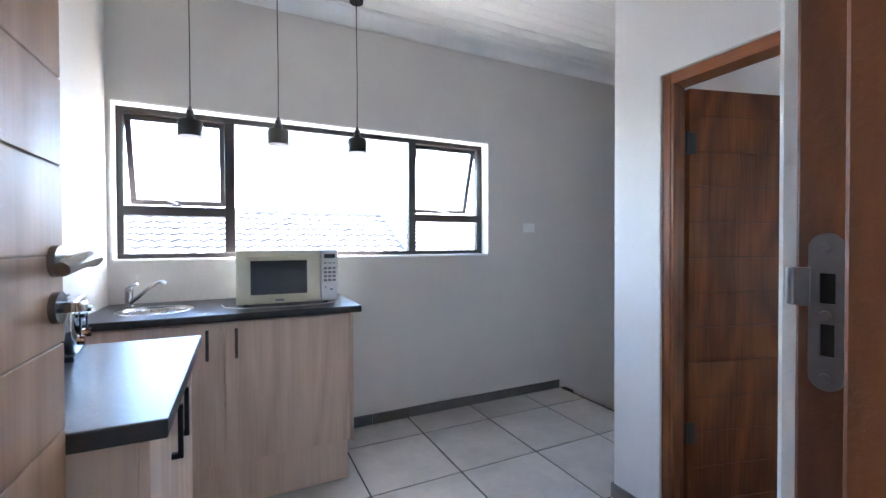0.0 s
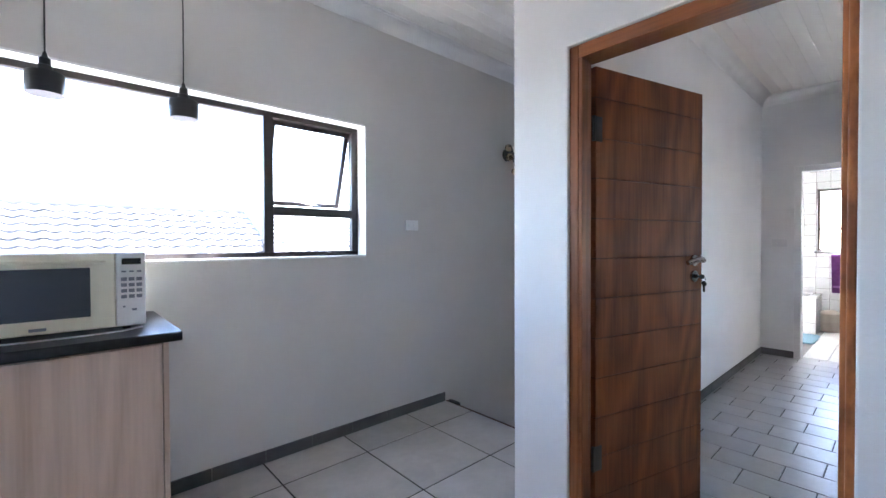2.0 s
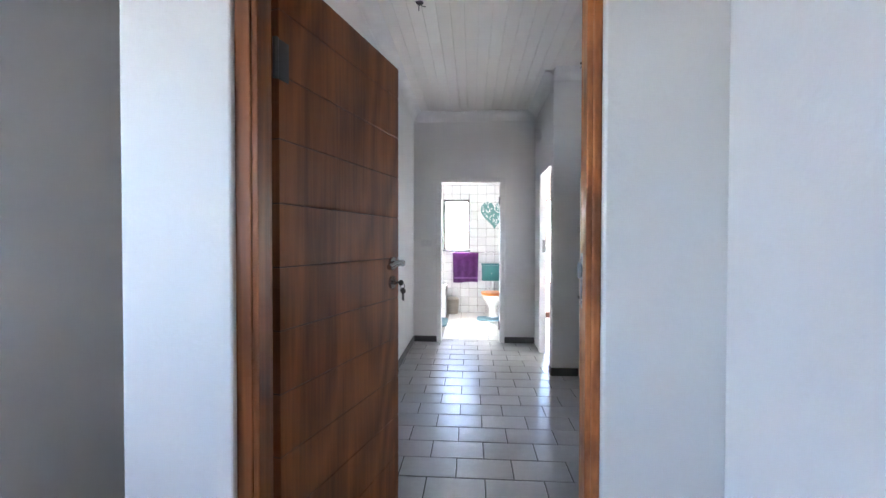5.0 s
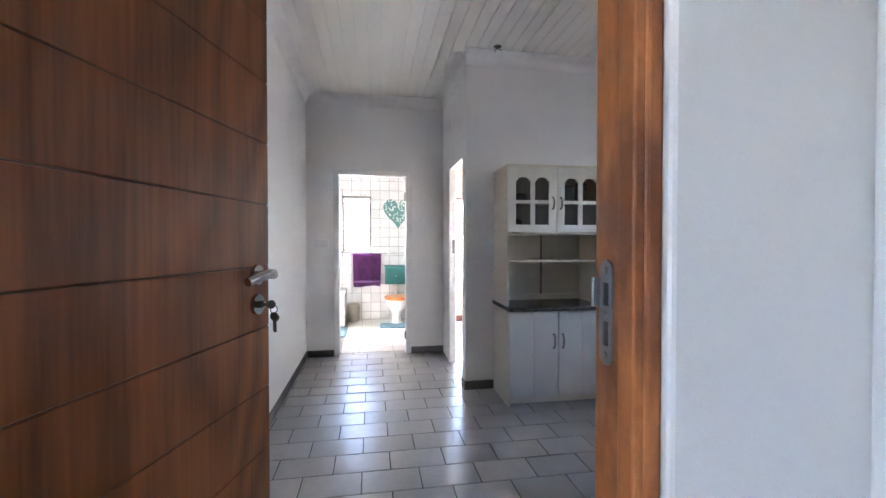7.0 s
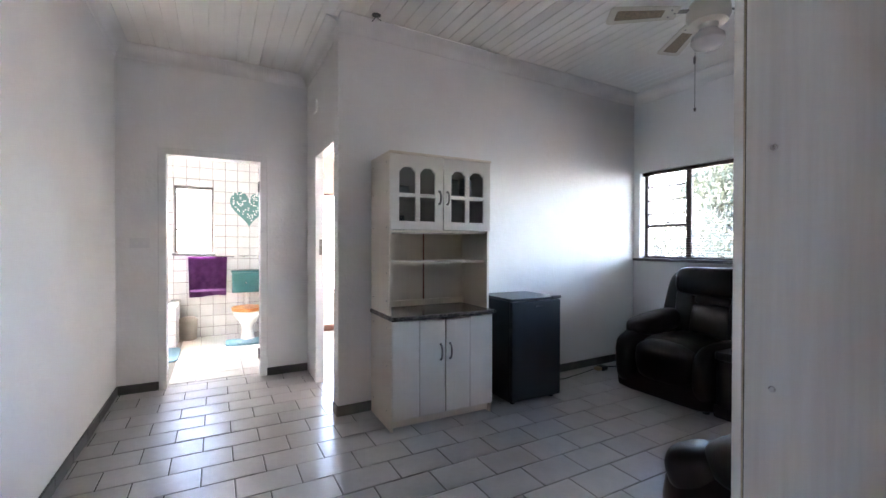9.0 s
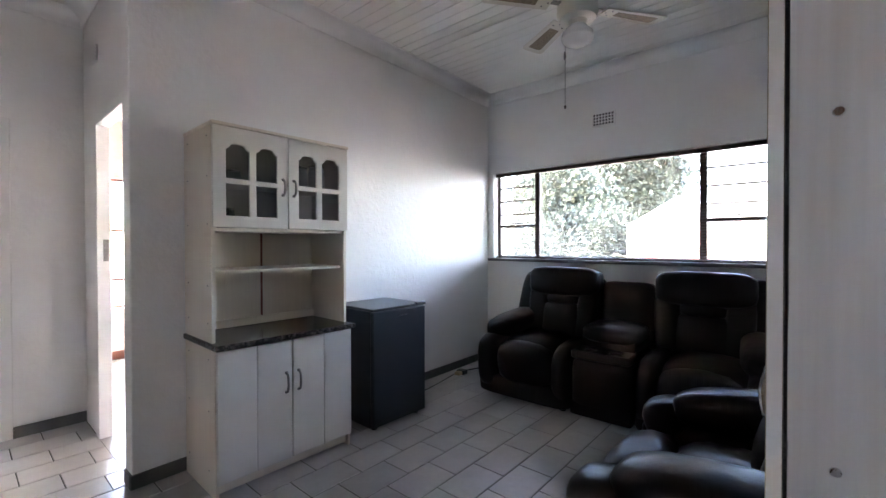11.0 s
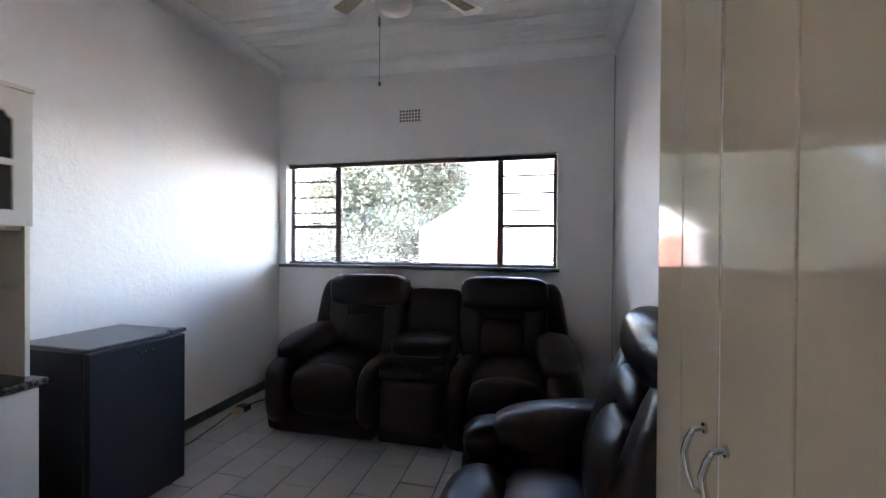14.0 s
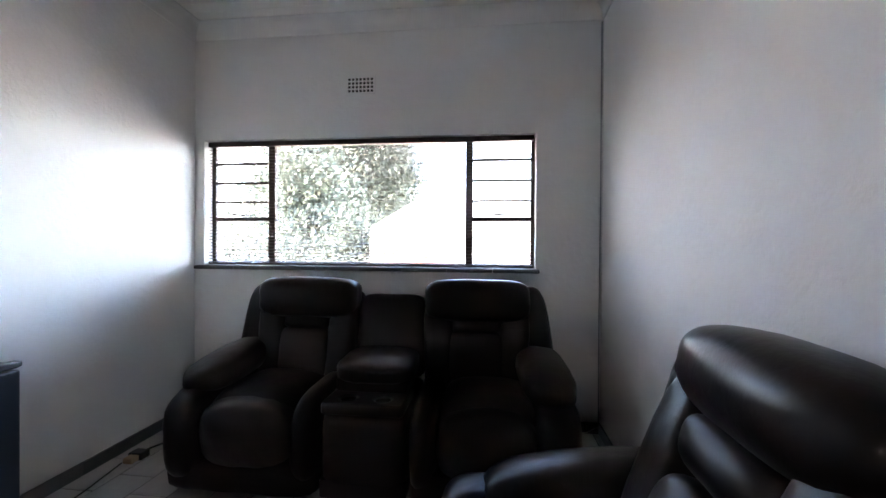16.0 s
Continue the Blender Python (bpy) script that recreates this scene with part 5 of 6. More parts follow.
for z in (0.10, 0.977, 1.416, 2.1):
    b = Build()
    b.cyl((0.234, -0.0005, z), (0.234, 0.0022, z), 0.0065, 0.0052, seg=18)
    b.box(0.2295, 0.2385, 0.0018, 0.0026, z - 0.0008, z + 0.0008).box(0.2332, 0.2348, 0.0018, 0.0026, z - 0.0045, z + 0.0045)
    tagged(b.done("screw", STEEL, wd, smooth=True), "cross-head screw in the side panel")

# ceiling fan
fan = thing("ceiling_fan", (3.205, -1.49, CL), "cream ceiling fan with cane blades and a frosted globe", "ceiling fan")
b = Build()
b.lathe((0, 0, 0), [(0.065, 0.0), (0.06, -0.03), (0.02, -0.05), (0.012, -0.055), (0.012, -0.28), (0.04, -0.285), (0.09, -0.31), (0.105, -0.34), (0.108, -0.39), (0.095, -0.42), (0.05, -0.430), (0.045, -0.455), (0.001, -0.456)])
b.done("motor", BLADE, fan, smooth=True)
b = Build()
b.lathe((0, 0, -0.455), [(0.045, 0.0), (0.055, -0.012), (0.078, -0.035), (0.084, -0.065), (0.070, -0.090), (0.035, -0.105), (0.001, -0.107)])
tagged(b.done("globe", GLOBE, fan, smooth=True), "frosted glass globe")
for k in range(4):
    a = 56 + 90 * k
    r = pose(0, 0, -0.355, 0, 0, a) @ pose(0, 0, 0, 9, 0, 0)
    b = Build()
    def outline(x0, x1, w0, w1, rr):
        return [(x0, -w0), (x1 - rr, -w1), (x1 - rr * 0.3, -w1 + rr * 0.3), (x1, -w1 + rr), (x1, w1 - rr), (x1 - rr * 0.3, w1 - rr * 0.3), (x1 - rr, w1), (x0, w0)]
    plate("blade", outline(0.16, 0.53, 0.050, 0.070, 0.025), [outline(0.235, 0.49, 0.030, 0.041, 0.012)], 0.006, BLADE, fan, m=r)
    b.box(0.230, 0.495, -0.043, 0.043, -0.0015, 0.0015)
    tagged(b.done("cane_inset", CANE, fan, m=r), "woven cane panel")
    b = Build()
    b.box(0.08, 0.20, -0.014, 0.014, 0.003, 0.009, bevel=0.002).box(0.17, 0.21, -0.038, 0.038, 0.003, 0.008, bevel=0.002)
    for x, y in ((0.175, 0.0), (0.20, -0.028), (0.20, 0.028)):
        b.cyl((x, y, -0.0055), (x, y, 0.004), 0.005, seg=10)
    b.done("blade_arm", DARKSTEEL, fan, m=r)
b = Build()
b.tube([(0.055, 0.012, -0.45), (0.062, 0.014, -0.5), (0.062, 0.014, -0.86)], 0.0015, seg=6)
b.puff((0.062, 0.014, -0.875), (0.012, 0.012, 0.022), n=2)
b.puff((0.064, 0.016, -0.60), (0.012, 0.012, 0.045), n=2.5)
tagged(b.done("pull_chain", DARKSTEEL, fan, smooth=True), "thin pull chain with small knobs")

# air vent
vent = thing("air_vent", pose(3.68, LW_Y + 0.001, 2.40, 0, 0, 0), "white perforated plaster air vent above the window", "air vent")
vw, vh = 0.215, 0.125
holes = []
for i in range(7):
    for j in range(4):
        cx, cy = (i - 3) * 0.0275, (j - 1.5) * 0.0275
        holes.append([(cx - 0.0090, cy - 0.0090), (cx + 0.0090, cy - 0.0090), (cx + 0.0090, cy + 0.0090), (cx - 0.0090, cy + 0.0090)])
plate("grille", [(-vw / 2, -vh / 2), (vw / 2, -vh / 2), (vw / 2, vh / 2), (-vw / 2, vh / 2)], holes, 0.006, WHITE_WALL, vent, m=pose(0, 0.004, 0, 90, 0, 0))
# black sheet on the wall paints the shade seen through the grille
b = Build()
b.box(-vw / 2 + 0.004, vw / 2 - 0.004, 0.0, 0.002, -vh / 2 + 0.004, vh / 2 - 0.004)
tagged(b.done("void", BLACK, vent), "black sheet painted for the shade behind the holes")

# ceiling holes where lamps were taken out
for name_, x, y in (("ceiling_wire_hole", 4.73, -0.125), ("ceiling_wire_hole", 3.69, 1.225)):
    e = thing(name_, (x, y, CL - 0.0005), "dark open ceiling hole with loose wire ends", "ceiling hole")
    # flat black disc paints the shade inside the hole; the ceiling stays closed
    b = Build()
    b.cyl((0, 0, -0.003), (0, 0, 0.0), 0.032 if x > 4 else 0.025, seg=18)
    b.done("opening", BLACK, e)
    b = Build()
    b.tube([(0.0, 0.0, 0.0), (0.012, 0.008, -0.02), (0.05, 0.012, -0.024)], 0.0035, seg=8)
    b.tube([(0.0, 0.0, 0.0), (-0.012, 0.008, -0.02), (-0.045, 0.022, -0.018)], 0.0035, seg=8)
    b.tube([(0.0, 0.0, 0.0), (0.004, -0.012, -0.02), (0.01, -0.04, -0.024)], 0.003, seg=8)
    b.done("wire", CABLE, e, smooth=True)

# cable up the corner
cb = thing("corner_cable", (2.022, LW_Y + 0.006, 0), "thin grey cable clipped up the room corner", "cable")
b = Build()
b.tube([(0, 0, 0.05), (0.002, 0, 0.8), (-0.002, 0, 1.6), (0.0, 0, 2.2), (-0.001, 0, 2.76)], 0.004, seg=8)
b.tube([(0, 0, 0.05), (0.08, 0.02, 0.015), (0.3, 0.05, 0.012)], 0.004, seg=8)
b.done("flex", DISHES, cb, smooth=True)

# ---- passage door frames ----
pf = thing("bathroom_door_frame", (6.156, 0.886, 0), "white painted steel frame of the bathroom doorway", "door frame", kind="structure")
b = Build()
b.box(-0.010, 0.125, 0.387 - 0.018, 0.430, 0, 2.03, bevel=0.005).box(-0.010, 0.125, -0.430, -0.387 + 0.018, 0, 2.03, bevel=0.005).box(-0.010, 0.125, -0.43, 0.43, 2.012, 2.07, bevel=0.005)
b.done("frame", CORNICE_M, pf)
for z in (0.20, 1.79):
    b = Build()
    b.box(0.03, 0.09, -0.372, -0.364, z - 0.05, z + 0.05, bevel=0.001)
    b.cyl((0.092, -0.364, z - 0.05), (0.092, -0.364, z + 0.05), 0.008)
    tagged(b.done("hinge", BLACK, pf), "dark steel hinge plate")
pf = thing("bedroom_door_frame", (5.375, 0.088, 0), "white painted steel frame of the bedroom doorway", "door frame", kind="structure")
b = Build()
b.box(0.340, 0.42, -0.063, 0.010, 0, 2.045, bevel=0.005).box(-0.374, -0.350, -0.063, 0.004, 0, 2.045, bevel=0.005).box(-0.37, 0.42, -0.063, 0.010, 2.022, 2.085, bevel=0.005)
b.done("frame", CORNICE_M, pf)
b = Build()
b.box(0.335, 0.342, -0.050, -0.022, 1.15, 1.29, bevel=0.001)
tagged(b.done("strike_plate", DARKSTEEL, pf), "dark strike plate")
vb = thing("wall_vent_box", pose(5.75, 0.088, 2.48, 0, 0, 180), "small white cover plate high on the passage wall", "cover plate")
b = Build()
b.box(-0.06, 0.06, -0.012, 0.0, -0.05, 0.05, bevel=0.003)
b.done("plate", WHITE_PL, vb)

# ---- bathroom ----
BX = 8.40
wall("wall_bathroom_back", (BX, 2.0), (BX, -0.25), 0.2, -0.3, 3.1, BATH_GROUT, [(0.63, 1.087, 1.13, 2.02)], "white tiled bathroom wall with a small window")
wall("wall_bathroom_left", (6.278, 1.95), (BX - 0.002, 1.95), 0.15, -0.3, 3.1, WHITE_WALL, (), "white bathroom side wall")
wall("wall_bathroom_right", (BX - 0.002, 0.06), (6.278, 0.06), 0.10, -0.3, 3.1, WHITE_WALL, (), "white bathroom side wall")
b = Build()
b.box(6.278, BX, -0.04, 1.95, 2.70, 2.80)
tagged(b.done("ceiling_bathroom", CEIL_WHITE), "plain white bathroom ceiling", "ceiling", kind="structure")
b = Build()
b.box(6.272, BX, 0.06, 1.95, -0.25, -0.004)
bath_floor = tagged(b.done("floor_bathroom", BATH_GROUT), "beige tiled bathroom floor", "floor", kind="structure")
w = thing("window_3", (BX, 1.142, 1.13), "white framed bathroom window with a raised blind", "window", kind="structure")
b = Build()
b.box(0.09, 0.12, -0.229, 0.229, 0.0, 0.03).box(0.09, 0.12, -0.229, 0.229, 0.86, 0.89).box(0.09, 0.12, -0.229, -0.199, 0.03, 0.86).box(0.09, 0.12, 0.199, 0.229, 0.03, 0.86).box(0.085, 0.125, -0.199, 0.199, 0.30, 0.33)
b.done("frame", BLIND_M, w)
b = Build()
b.box(0.104, 0.107, -0.199, 0.199, 0.03, 0.30).box(0.104, 0.107, -0.199, 0.199, 0.33, 0.86)
b.done("pane", GLASS, w).visible_shadow = False
b = Build()
for k in range(9):
    b.box(0.02, 0.05, -0.22, 0.22, 0.78 + k * 0.011, 0.782 + k * 0.011)
b.box(0.015, 0.055, -0.225, 0.225, 0.76, 0.775)
b.done("blind", BLIND_M, w)
b = Build()
b.box(-0.025, 0.09, -0.25, 0.25, -0.03, -0.002, bevel=0.003)
b.done("sill", SILL, w)

tub = thing("bathtub", (7.775, 1.305, 0), "white bathtub boxed in with white tiles", "bathtub")
b = Build()
b.box(0.008, 0.06, 0.008, 0.68, 0.0, 0.49).box(0.06, 0.585, 0.008, 0.06, 0.0, 0.49).box(0.06, 0.585, 0.06, 0.68, 0.0, 0.16)
b.done("surround", BATH_GROUT, tub)
for j in range(3):
    z0, z1 = 0.003 + j * 0.163, 0.160 + j * 0.163
    for i in range(4):
        b = Build()
        b.box(0.0, 0.0078, 0.002 + i * 0.2, min(0.198 + i * 0.2, 0.68), z0, z1, bevel=0.002, seg=1)
        b.done("tile", BATH_TILE, tub)
    for i in range(3):
        b = Build()
        b.box(0.010 + i * 0.2, min(0.206 + i * 0.2, 0.585), 0.0, 0.0078, z0, z1, bevel=0.002, seg=1)
        b.done("tile", BATH_TILE, tub)
b = Build()
b.box(-0.012, 0.585, -0.012, 0.09, 0.492, 0.525, bevel=0.012, seg=3).box(-0.012, 0.08, 0.09, 0.68, 0.492, 0.525, bevel=0.012, seg=3).box(0.50, 0.585, 0.09, 0.68, 0.492, 0.525, bevel=0.012, seg=3)
b.done("rim", CERAMIC, tub, smooth=True)

bin_ = thing("pedal_bin", (8.26, 1.205, 0), "taupe plastic lidded bin by the bathroom wall", "bin")
b = Build()
b.lathe((0, 0, 0), [(0.085, 0.0), (0.10, 0.01), (0.11, 0.24), (0.112, 0.25)])
b.done("body", BIN, bin_, smooth=True)
b = Build()
b.lathe((0, 0, 0.25), [(0.114, 0.0), (0.112, 0.015), (0.08, 0.045), (0.02, 0.055)])
b.done("lid", BIN, bin_, smooth=True)

tw = thing("towel", (8.335, 0.978, 1.075), "purple towel with a lilac band hung on a rail", "towel")
b = Build()
nx, nz = 26, 20
rows = []
for j in range(nz + 1):
    zz = -0.525 * j / nz
    row = []
    for i in range(nx + 1):
        yy = -0.228 + 0.456 * i / nx * (1 - 0.05 * j / nz) + 0.012 * j / nz
        xx = -0.018 - 0.010 * math.sin(i * 0.8 + 0.3 * math.sin(j * 0.3)) * j / nz
        row.append(b.bm.verts.new((xx, yy, zz + 0.01 * math.sin(i * 0.22) * j / nz)))
    rows.append(row)
for j in range(nz):
    for i in range(nx):
        b.bm.faces.new((rows[j][i], rows[j][i + 1], rows[j + 1][i + 1], rows[j + 1][i]))
bmesh.ops.solidify(b.bm, geom=b.bm.faces[:], thickness=0.012)
b.done("cloth", TOWEL, tw, smooth=True)
b = Build()
b.box(-0.034, -0.029, -0.215, 0.205, -0.46, -0.43)
b.done("band", TOWEL_B, tw)
rail = thing("towel_rail", (8.40, 0.95, 1.08), "chrome towel rail fixed to the tiles", "towel rail")
b = Build()
b.tube([(-0.05, -0.29, 0.0), (-0.05, 0.29, 0.0)], 0.008)
b.tube([(0, -0.27, 0), (-0.05, -0.27, 0)], 0.008).tube([(0, 0.27, 0), (-0.05, 0.27, 0)], 0.008)
b.done("bar", CHROME, rail, smooth=True)

wc = thing("toilet", (8.39, 0.520, 0), "white toilet with a wooden seat and teal cistern", "toilet")
b = Build()
b.box(-0.17, -0.01, -0.175, 0.175, 0.585, 0.86, bevel=0.015)
tagged(b.done("cistern", TEAL, wc, smooth=True), "teal plastic cistern")
b = Build()
b.box(-0.18, -0.005, -0.185, 0.185, 0.86, 0.89, bevel=0.01)
tagged(b.done("cistern_lid", TEAL, wc, smooth=True), "teal cistern lid")
b = Build()
b.ball((-0.175, 0.0, 0.72), 0.012)
b.done("flush_knob", CHROME, wc, smooth=True)
b = Build()
b.lathe((0, 0, 0), [(0.10, 0.0), (0.105, 0.02), (0.085, 0.06), (0.075, 0.14), (0.085, 0.20), (0.13, 0.27), (0.175, 0.33), (0.19, 0.375), (0.185, 0.385), (0.15, 0.385)])
bmesh.ops.transform(b.bm, matrix=Matrix.Translation((-0.45, 0, 0)) @ Matrix.Diagonal((1.22, 0.95, 1, 1)), verts=b.bm.verts[:])
b.done("bowl", CERAMIC, wc, smooth=True)
b = Build()
b.tube([(-0.10, 0, 0.585), (-0.10, 0, 0.45), (-0.16, 0, 0.36), (-0.28, 0, 0.33)], 0.028)
b.done("flush_pipe", CERAMIC, wc, smooth=True)
b = Build()
b.lathe((0, 0, 0), [(0.10, 0.387), (0.195, 0.387), (0.20, 0.397), (0.195, 0.408), (0.205, 0.412), (0.20, 0.428), (0.02, 0.432)])
bmesh.ops.transform(b.bm, matrix=Matrix.Translation((-0.45, 0, 0)) @ Matrix.Diagonal((1.2, 0.95, 1, 1)), verts=b.bm.verts[:])
tagged(b.done("seat", SEATWOOD, wc, smooth=True), "varnished wooden seat and lid")

for name_, x, y, sx, sy in (("bath_mat", 7.41, 1.51, 0.68, 0.52), ("toilet_mat", 7.75, 0.53, 0.36, 0.50)):
    e = thing(name_, (x, y, 0), "blue tufted bath mat on the floor", "bath mat")
    b = Build()
    b.puff((0, 0, 0.012), (sx, sy, 0.024), n=8, cuts=15, wrinkle=0.05)
    b.done("pile", MAT_BLUE, e, smooth=True)

ht = thing("heart_hanging", (BX - 0.010, 0.470, 1.745), "teal heart-shaped wall hanging with white leaf print", "wall hanging")
heart = []
for k in range(48):
    a = 2 * math.pi * k / 48
    heart.append((0.242 * math.sin(a) ** 3, 0.0172 * (13 * math.cos(a) - 5 * math.cos(2 * a) - 2 * math.cos(3 * a) - math.cos(4 * a)) + 0.03))
face = Matrix(((0, 0, -1, 0), (-1, 0, 0, 0), (0, 1, 0, 0), (0, 0, 0, 1)))
plate("heart", heart, [], 0.012, HEART, ht, bevel=0.003, m=face)
b = Build()
rnd = random.Random(5)
for k in range(120):
    px, pz = rnd.uniform(-0.22, 0.22), rnd.uniform(-0.23, 0.23)
    if abs(px) > 0.205 - max(0, 0.05 - pz) * 0.78 or pz > 0.17 and abs(px) < 0.06:
        continue
    a = rnd.uniform(0, 3.14)
    d1, d2 = Vector((0, math.cos(a), math.sin(a))) * 0.018, Vector((0, -math.sin(a), math.cos(a))) * 0.009
    c = Vector((-0.0085, px, pz))
    b.quad(c - d1, c - d2, c + d1, c + d2)
tagged(b.done("leaf_print", HEART_W, ht), "white leaf shapes", kind="stuff")

shelf = thing("glass_shelf", (BX - 0.006, 0.44, 1.085), "narrow glass shelf above the toilet", "shelf")
b = Build()
b.box(-0.12, 0.0, -0.24, 0.16, 0.0, 0.008, bevel=0.002)
b.done("board", GLASS, shelf)
for y in (-0.18, 0.10):
    b = Build()
    b.box(-0.05, 0.0, y - 0.01, y + 0.01, -0.012, 0.0, bevel=0.002)
    b.done("bracket", CHROME, shelf)

# ---- bedroom beyond the doorway ----
wall("wall_bedroom_back", (8.0, -0.042), (8.0, -3.4), 0.2, -0.3, 3.1, CURTAIN, [(0.328, 1.658, 0.555, 1.985)], "pale plastered bedroom wall with a window")
wall("wall_bedroom_window_side", (8.2, LW_Y), (5.302, LW_Y), 0.24, -0.3, 3.1, CURTAIN, (), "pale plastered bedroom wall")
b = Build()
b.box(5.002, 8.2, LW_Y, 0.026, 2.62, 2.72)
tagged(b.done("ceiling_bedroom", CEIL_WHITE), "plain white bedroom ceiling", "ceiling", kind="structure")
b = Build()
b.box(5.082, 8.0, LW_Y, 0.0275, -0.25, -0.003)
bed_floor = tagged(b.done("floor_bedroom", LTILE), "grey tiled bedroom floor", "floor", kind="structure")
skirting("baseboard_bedroom", (8.0, LW_Y), (8.0, -0.33), 0, RED_SKIRT, "brown skirting under the bedroom window", height=0.09)
w = thing("window_4", (8.0, -1.035, 0.555), "brown framed bedroom window", "window", kind="structure")
b = Build()
for z in (0.0, 0.300, 0.845, 1.40):
    b.box(0.06, 0.10, -0.665, 0.665, z, z + 0.03)
for y in (-0.665, -0.215, 0.185, 0.635):
    b.box(0.062, 0.098, y, y + 0.03, 0.0, 1.43)
b.done("frame", RED_SKIRT, w)
b = Build()
b.box(0.079, 0.081, -0.65, 0.65, 0.02, 1.41)
b.done("pane", GLASS, w).visible_shadow = False

# ---- outside ----
b = Build()
bmesh.ops.create_grid(b.bm, x_segments=40, y_segments=40, size=200)
bmesh.ops.transform(b.bm, matrix=Matrix.Translation((0, 0, -3.06)), verts=b.bm.verts[:])
tagged(b.done("ground", BOUNCE_GROUND), "unseen pale ground round the house that bounces sunlight upwards", "ground", kind="structure")
b = Build()
b.box(-1.6, 1.75, -1.9, 0.104, FK - 0.3, FK - 0.02)
tagged(b.done("landing", CONC), "concrete landing outside the front door", "landing", kind="structure")
# unseen walls and ceiling, added to keep outdoor light off the front door
wall("wall_lobby_front", (1.755, -1.9), (-1.6, -1.9), 0.15, -0.36, 2.85, GREIGE, (), "unseen greige wall added to block daylight at the front door")
wall("wall_lobby_side", (-1.45, -1.898), (-1.45, 0.108), 0.15, -0.36, 2.85, GREIGE, (), "unseen greige side wall added to block daylight at the front door")
b = Build()
b.box(-1.6, 1.755, -2.05, 0.108, 2.75, 2.85)
tagged(b.done("ceiling_lobby", CEIL_WHITE), "unseen plain ceiling added to block daylight at the front door", "ceiling", kind="structure")
b = Build()
b.box(-1.2, 5.7, -3.6, 3.5, 3.1, 3.2).box(5.7, 8.8, -3.6, 2.3, 3.1, 3.2)
tagged(b.done("roof_slab", CONC), "flat roof deck over the rooms", "roof", kind="structure")


def tiled_roof(name, m, length, slope_len, label):
    """A pitched roof plane of waved, lapped tiles; local x along the eave, y up the slope."""
    b = Build()
    course = 0.32
    nx_ = int(length / 0.05)
    rows_ = int(slope_len / course)
    for j in range(rows_):
        lo, hi = [], []
        for i in range(nx_ + 1):
            x = length * i / nx_
            z = 0.022 * math.sin(2 * math.pi * x / 0.30)
            lo.append(b.bm.verts.new((x, j * course, 0.066 + z)))
            hi.append(b.bm.verts.new((x, (j + 1) * course + 0.03, 0.012 + z)))
        for i in range(nx_):
            b.bm.faces.new((lo[i], lo[i + 1], hi[i + 1], hi[i]))
        edge = [b.bm.verts.new((v.co.x, v.co.y + 0.012, v.co.z - 0.052)) for v in lo]
        for i in range(nx_):
            b.bm.faces.new((edge[i], edge[i + 1], lo[i + 1], lo[i]))
    ob = b.done(name, ROOF, m=m)
    return tagged(ob, label, "roof", kind="stuff")


nh = thing("neighbour_house", (0, 8, -3.06), "neighbouring house with grey tiled hipped roofs", "house")
b = Build()
b.box(-7, 3.6, -0.2, 4.0, 0.0, 2.5).box(3.6, 12, 2.4, 8.0, 0.0, 2.6)
b.done("wall", HOUSE_W, nh)
r1 = tiled_roof("roof", pose(-7.5, -1.0, 2.35, 27, 0, 0), 11.5, 6.2, "grey tiled roof plane")
r1.parent = nh
r2 = tiled_roof("roof", pose(3.6, 1.2, 2.5, 26, 0, 12), 10.0, 6.5, "grey tiled roof plane")
r2.parent = nh
b = Build()
b.tube([(-7.5, 4.52, 5.2), (4.0, 4.52, 5.2)], 0.10, seg=10)
b.tube([(4.0, -1.0, 2.45), (4.0, 4.52, 5.2)], 0.09, seg=10)
b.done("ridge", ROOF, nh, smooth=True)

gh = thing("garden_house", (6.1, -14.5, -3.06), "white gabled house with a brick panel across the garden", "house")
b = Build()
b.box(-2.6, 0.85, -5, 0, 0, 4.95)
b.done("wall", HOUSE_W, gh)
b = Build()
v = [b.bm.verts.new(p) for p in ((-2.6, 0, 4.95), (0.85, 0, 4.95), (-0.7, 0, 5.85), (-2.6, -5, 4.95), (0.85, -5, 4.95), (-0.7, -5, 5.85))]
for f in ((0, 1, 2), (5, 4, 3), (1, 4, 5, 2), (0, 2, 5, 3)):
    b.bm.faces.new([v[i] for i in f])
b.done("gable", HOUSE_W, gh)
b = Build()
b.box(-2.2, 0.40, 0.002, 0.05, 1.5, 4.75)
tagged(b.done("brick_panel", HOUSE_BR, gh), "red face brick panel")


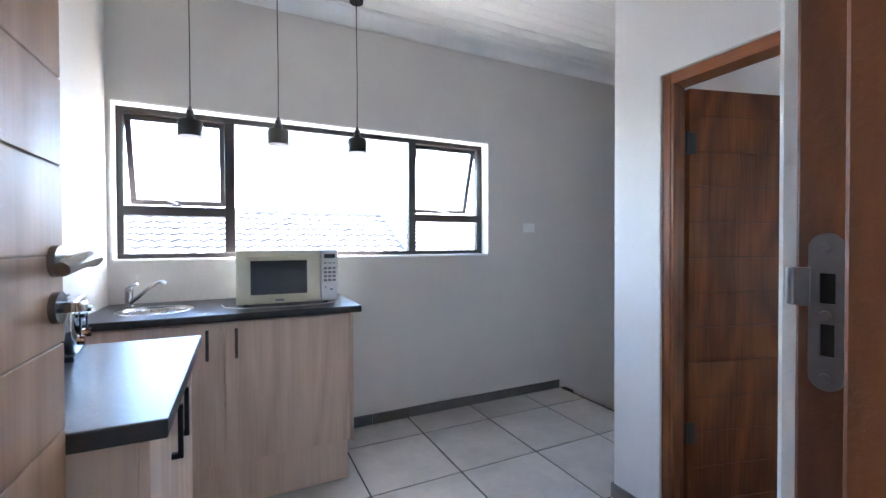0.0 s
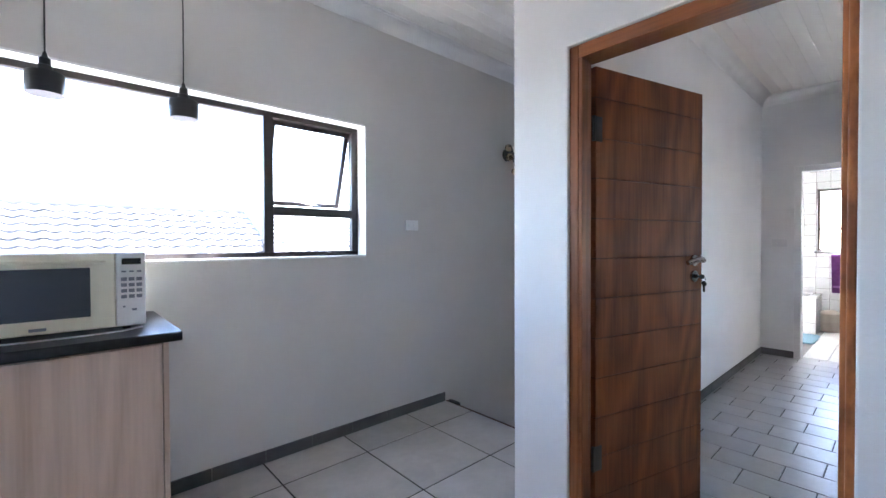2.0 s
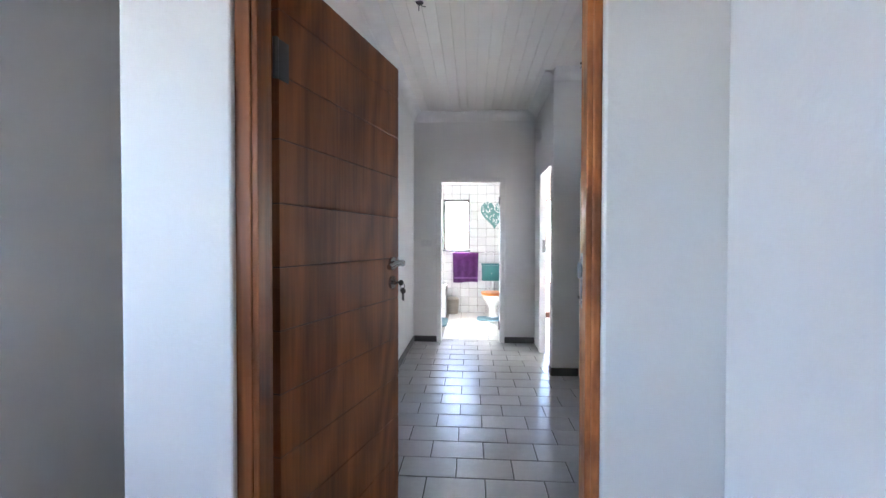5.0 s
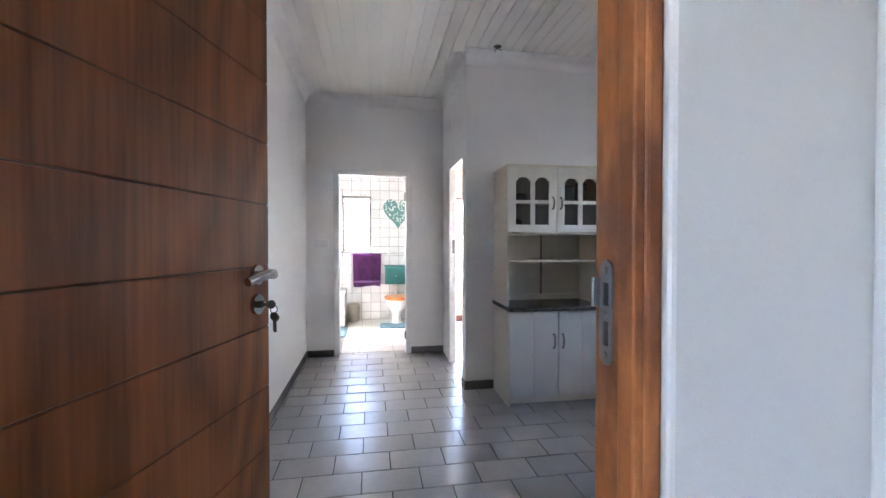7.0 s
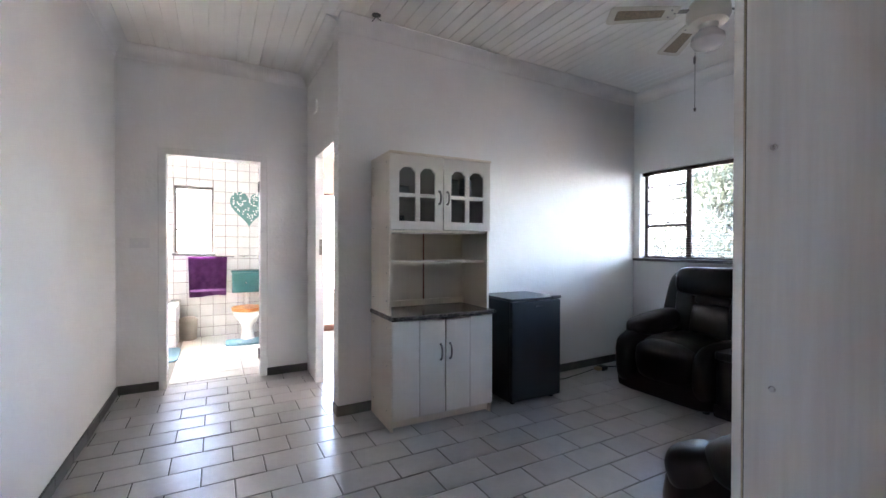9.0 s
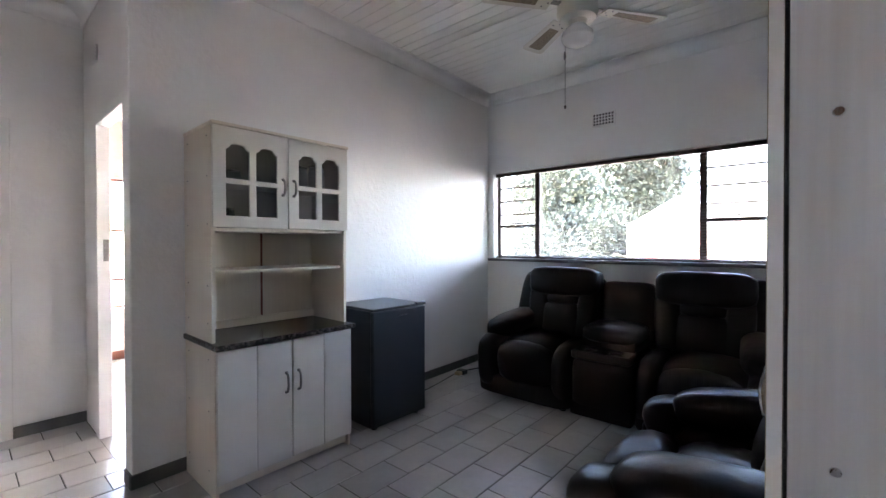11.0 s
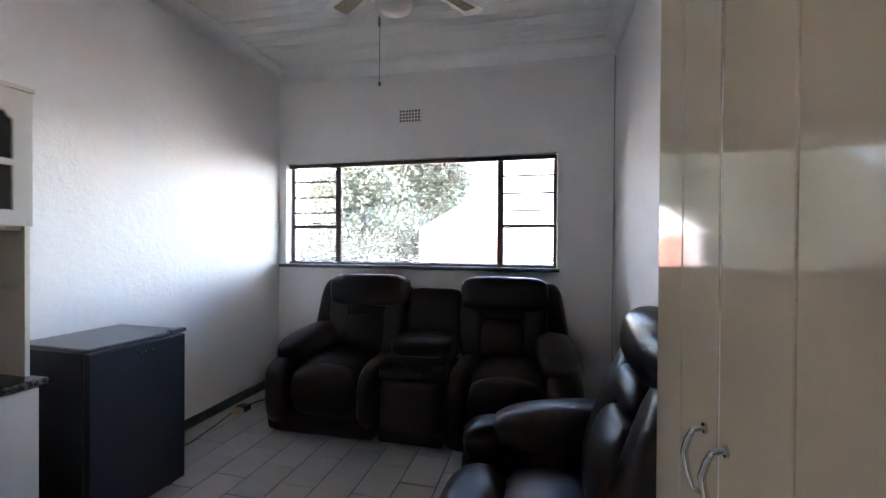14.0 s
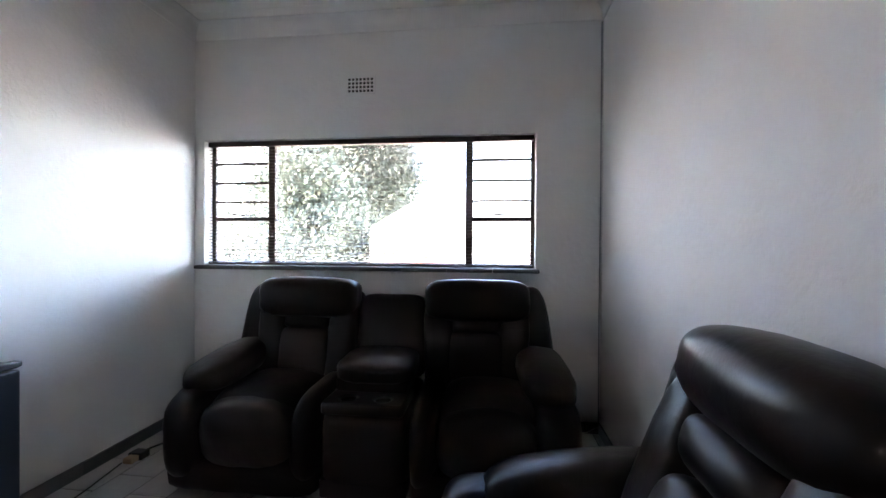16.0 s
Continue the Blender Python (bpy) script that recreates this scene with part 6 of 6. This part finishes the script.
def tree(name, at, height, spread, leaves, seed, label, coarse=1.0):
    """A tapered trunk with limbs and a loose crown of small leaf clumps."""
    rnd = random.Random(seed)
    e = thing(name, at, label, "tree")
    b = Build()
    b.tube([(0, 0, 0), (0.05, 0.03, height * 0.2), (-0.03, 0.06, height * 0.42), (0.05, 0.0, height * 0.6)], [0.2, 0.16, 0.13, 0.08], seg=10)
    tips = []
    for k in range(16):
        a = rnd.uniform(0, 2 * math.pi)
        z0 = height * rnd.uniform(0.25, 0.58)
        reach = spread * rnd.uniform(0.5, 1.0)
        rise = height * rnd.uniform(0.05, 0.42)
        mid = Vector((math.cos(a) * reach * 0.5, math.sin(a) * reach * 0.5, z0 + rise * 0.7))
        tip = Vector((math.cos(a) * reach, math.sin(a) * reach, z0 + rise))
        b.tube([(0, 0, z0), mid, tip], [0.06, 0.035, 0.012], seg=7)
        tips += [mid.lerp(tip, t) for t in (0.2, 0.5, 0.8, 1.0)]
    tips += [Vector((rnd.uniform(-.4, .4) * coarse, rnd.uniform(-.4, .4) * coarse, height * rnd.uniform(0.6, 0.95))) for _ in range(14)]
    b.done("trunk", BARK, e, smooth=True)
    b = Build()
    for _ in range(leaves):
        c = rnd.choice(tips) + Vector((rnd.gauss(0, 0.34), rnd.gauss(0, 0.34), rnd.gauss(0, 0.36))) * coarse
        q = Euler((rnd.uniform(0, 6.3), rnd.uniform(0, 6.3), rnd.uniform(0, 6.3))).to_matrix()
        s = rnd.uniform(0.036, 0.080) * coarse
        pts = [c + q @ Vector(p) * s for p in ((-1, 0, 0), (-0.2, -0.42, 0.1), (1, 0, 0.05), (-0.2, 0.42, 0.1))]
        b.quad(*pts)
    f = b.done("foliage", LEAF, e)
    tagged(f, kind="stuff")
    return e


tree("garden_tree", (10.6, -20.5, -3.06), 12.5, 5.4, 110000, 3, "leafy green tree outside the living room window", 1.9)
tree("garden_tree", (9.6, -16.6, -3.06), 7.4, 3.0, 36000, 12, "leafy green tree behind the garden house", 1.2)
tree("garden_tree", (8.6, -10.5, -3.06), 5.4, 1.9, 9000, 8, "leafy green tree further down the garden")

# ---- tiles (pieces) ----
def tile_mesh(name, mat, sx, sy, th, bevel=0.002):
    b = Build()
    b.box(-sx / 2, sx / 2, -sy / 2, sy / 2, -th, 0.0, bevel=bevel, seg=1)
    return b.mesh(name, mat)


def lay(parent, mat, x0, x1, y0, y1, z, px, py, ox, oy, joint, offset=0.0, th=0.012, inside=None):
    """Tiles on a grid; a row is one step along x, staggered along y by offset in every second row. Cut at the edges."""
    cache = {}
    rnd = random.Random(11)
    i0, i1 = math.floor((x0 - ox) / px), math.ceil((x1 - ox) / px)
    for i in range(i0, i1):
        xa, xb = max(ox + i * px, x0), min(ox + (i + 1) * px, x1)
        if xb - xa < 0.02:
            continue
        sh = oy + (offset if i % 2 else 0.0)
        for j in range(math.floor((y0 - sh) / py), math.ceil((y1 - sh) / py)):
            ya, yb = max(sh + j * py, y0), min(sh + (j + 1) * py, y1)
            if yb - ya < 0.02:
                continue
            if inside and not inside((xa + xb) / 2, (ya + yb) / 2):
                continue
            key = (round(xb - xa, 3), round(yb - ya, 3))
            if key not in cache:
                cache[key] = tile_mesh("tile", mat, key[0] - joint, key[1] - joint, th)
            ob = new("tile", cache[key])
            ob.parent = parent
            ob.matrix_basis = pose((xa + xb) / 2, (ya + yb) / 2, z + rnd.uniform(-0.0006, 0.0004), rnd.uniform(-0.06, 0.06), rnd.uniform(-0.06, 0.06), 0)


lay(kitchen_floor, KTILE, -0.64, 2.650, 0.352, KY - 0.002, FK, 0.535, 0.552, 1.169, 2.230, 0.010)
lay(living_floor, LTILE, 1.885, 4.96, LW_Y, 1.604, 0.0, 0.2068, 0.313, 4.332, 1.268, 0.006, offset=0.1565)
lay(living_floor, LTILE, 4.96, 6.27, 0.09, 1.604, 0.0, 0.2068, 0.313, 4.332, 1.268, 0.006, offset=0.1565)
lay(bath_floor, BATH_FLOOR, 6.28, BX, 0.062, 1.26, 0.0, 0.40, 0.40, 6.9, 0.25, 0.005)
# bathroom wall tiles stand upright
cache = {}
for i in range(13):
    for j in range(18):
        ya, yb = 0.157 + i * 0.1525, 0.157 + (i + 1) * 0.1525
        za, zb = max(0.0, j * 0.1535 - 0.0285), min((j + 1) * 0.1535 - 0.0285, 2.69)
        if yb > 1.94:
            continue
        if ya < 1.37 and yb > 0.913 and za < 2.02 and zb > 1.13:
            # pieces cut round the window
            parts_ = []
            if ya < 0.913: parts_.append((ya, 0.913, za, zb))
            if yb > 1.37: parts_.append((1.37, yb, za, zb))
            ca, cb_ = max(ya, 0.913), min(yb, 1.37)
            if za < 1.13: parts_.append((ca, cb_, za, 1.10))
            if zb > 2.02: parts_.append((ca, cb_, 2.02, zb))
        else:
            parts_ = [(ya, yb, za, zb)]
        for (a0, a1, c0, c1) in parts_:
            if a1 - a0 < 0.02 or c1 - c0 < 0.02:
                continue
            key = (round(a1 - a0, 3), round(c1 - c0, 3))
            if key not in cache:
                cache[key] = tile_mesh("wall_tile", BATH_TILE, key[0] - 0.005, key[1] - 0.005, 0.008)
            ob = new("wall_tile", cache[key])
            ob.parent = bpy.data.objects["wall_bathroom_back"]
            ob.matrix_parent_inverse = bpy.data.objects["wall_bathroom_back"].matrix_basis.inverted()
            ob.matrix_basis = Matrix.Translation((BX - 0.006, (a0 + a1) / 2, (c0 + c1) / 2)) @ Matrix(((0, 0, -1, 0), (1, 0, 0, 0), (0, 1, 0, 0), (0, 0, 0, 1)))
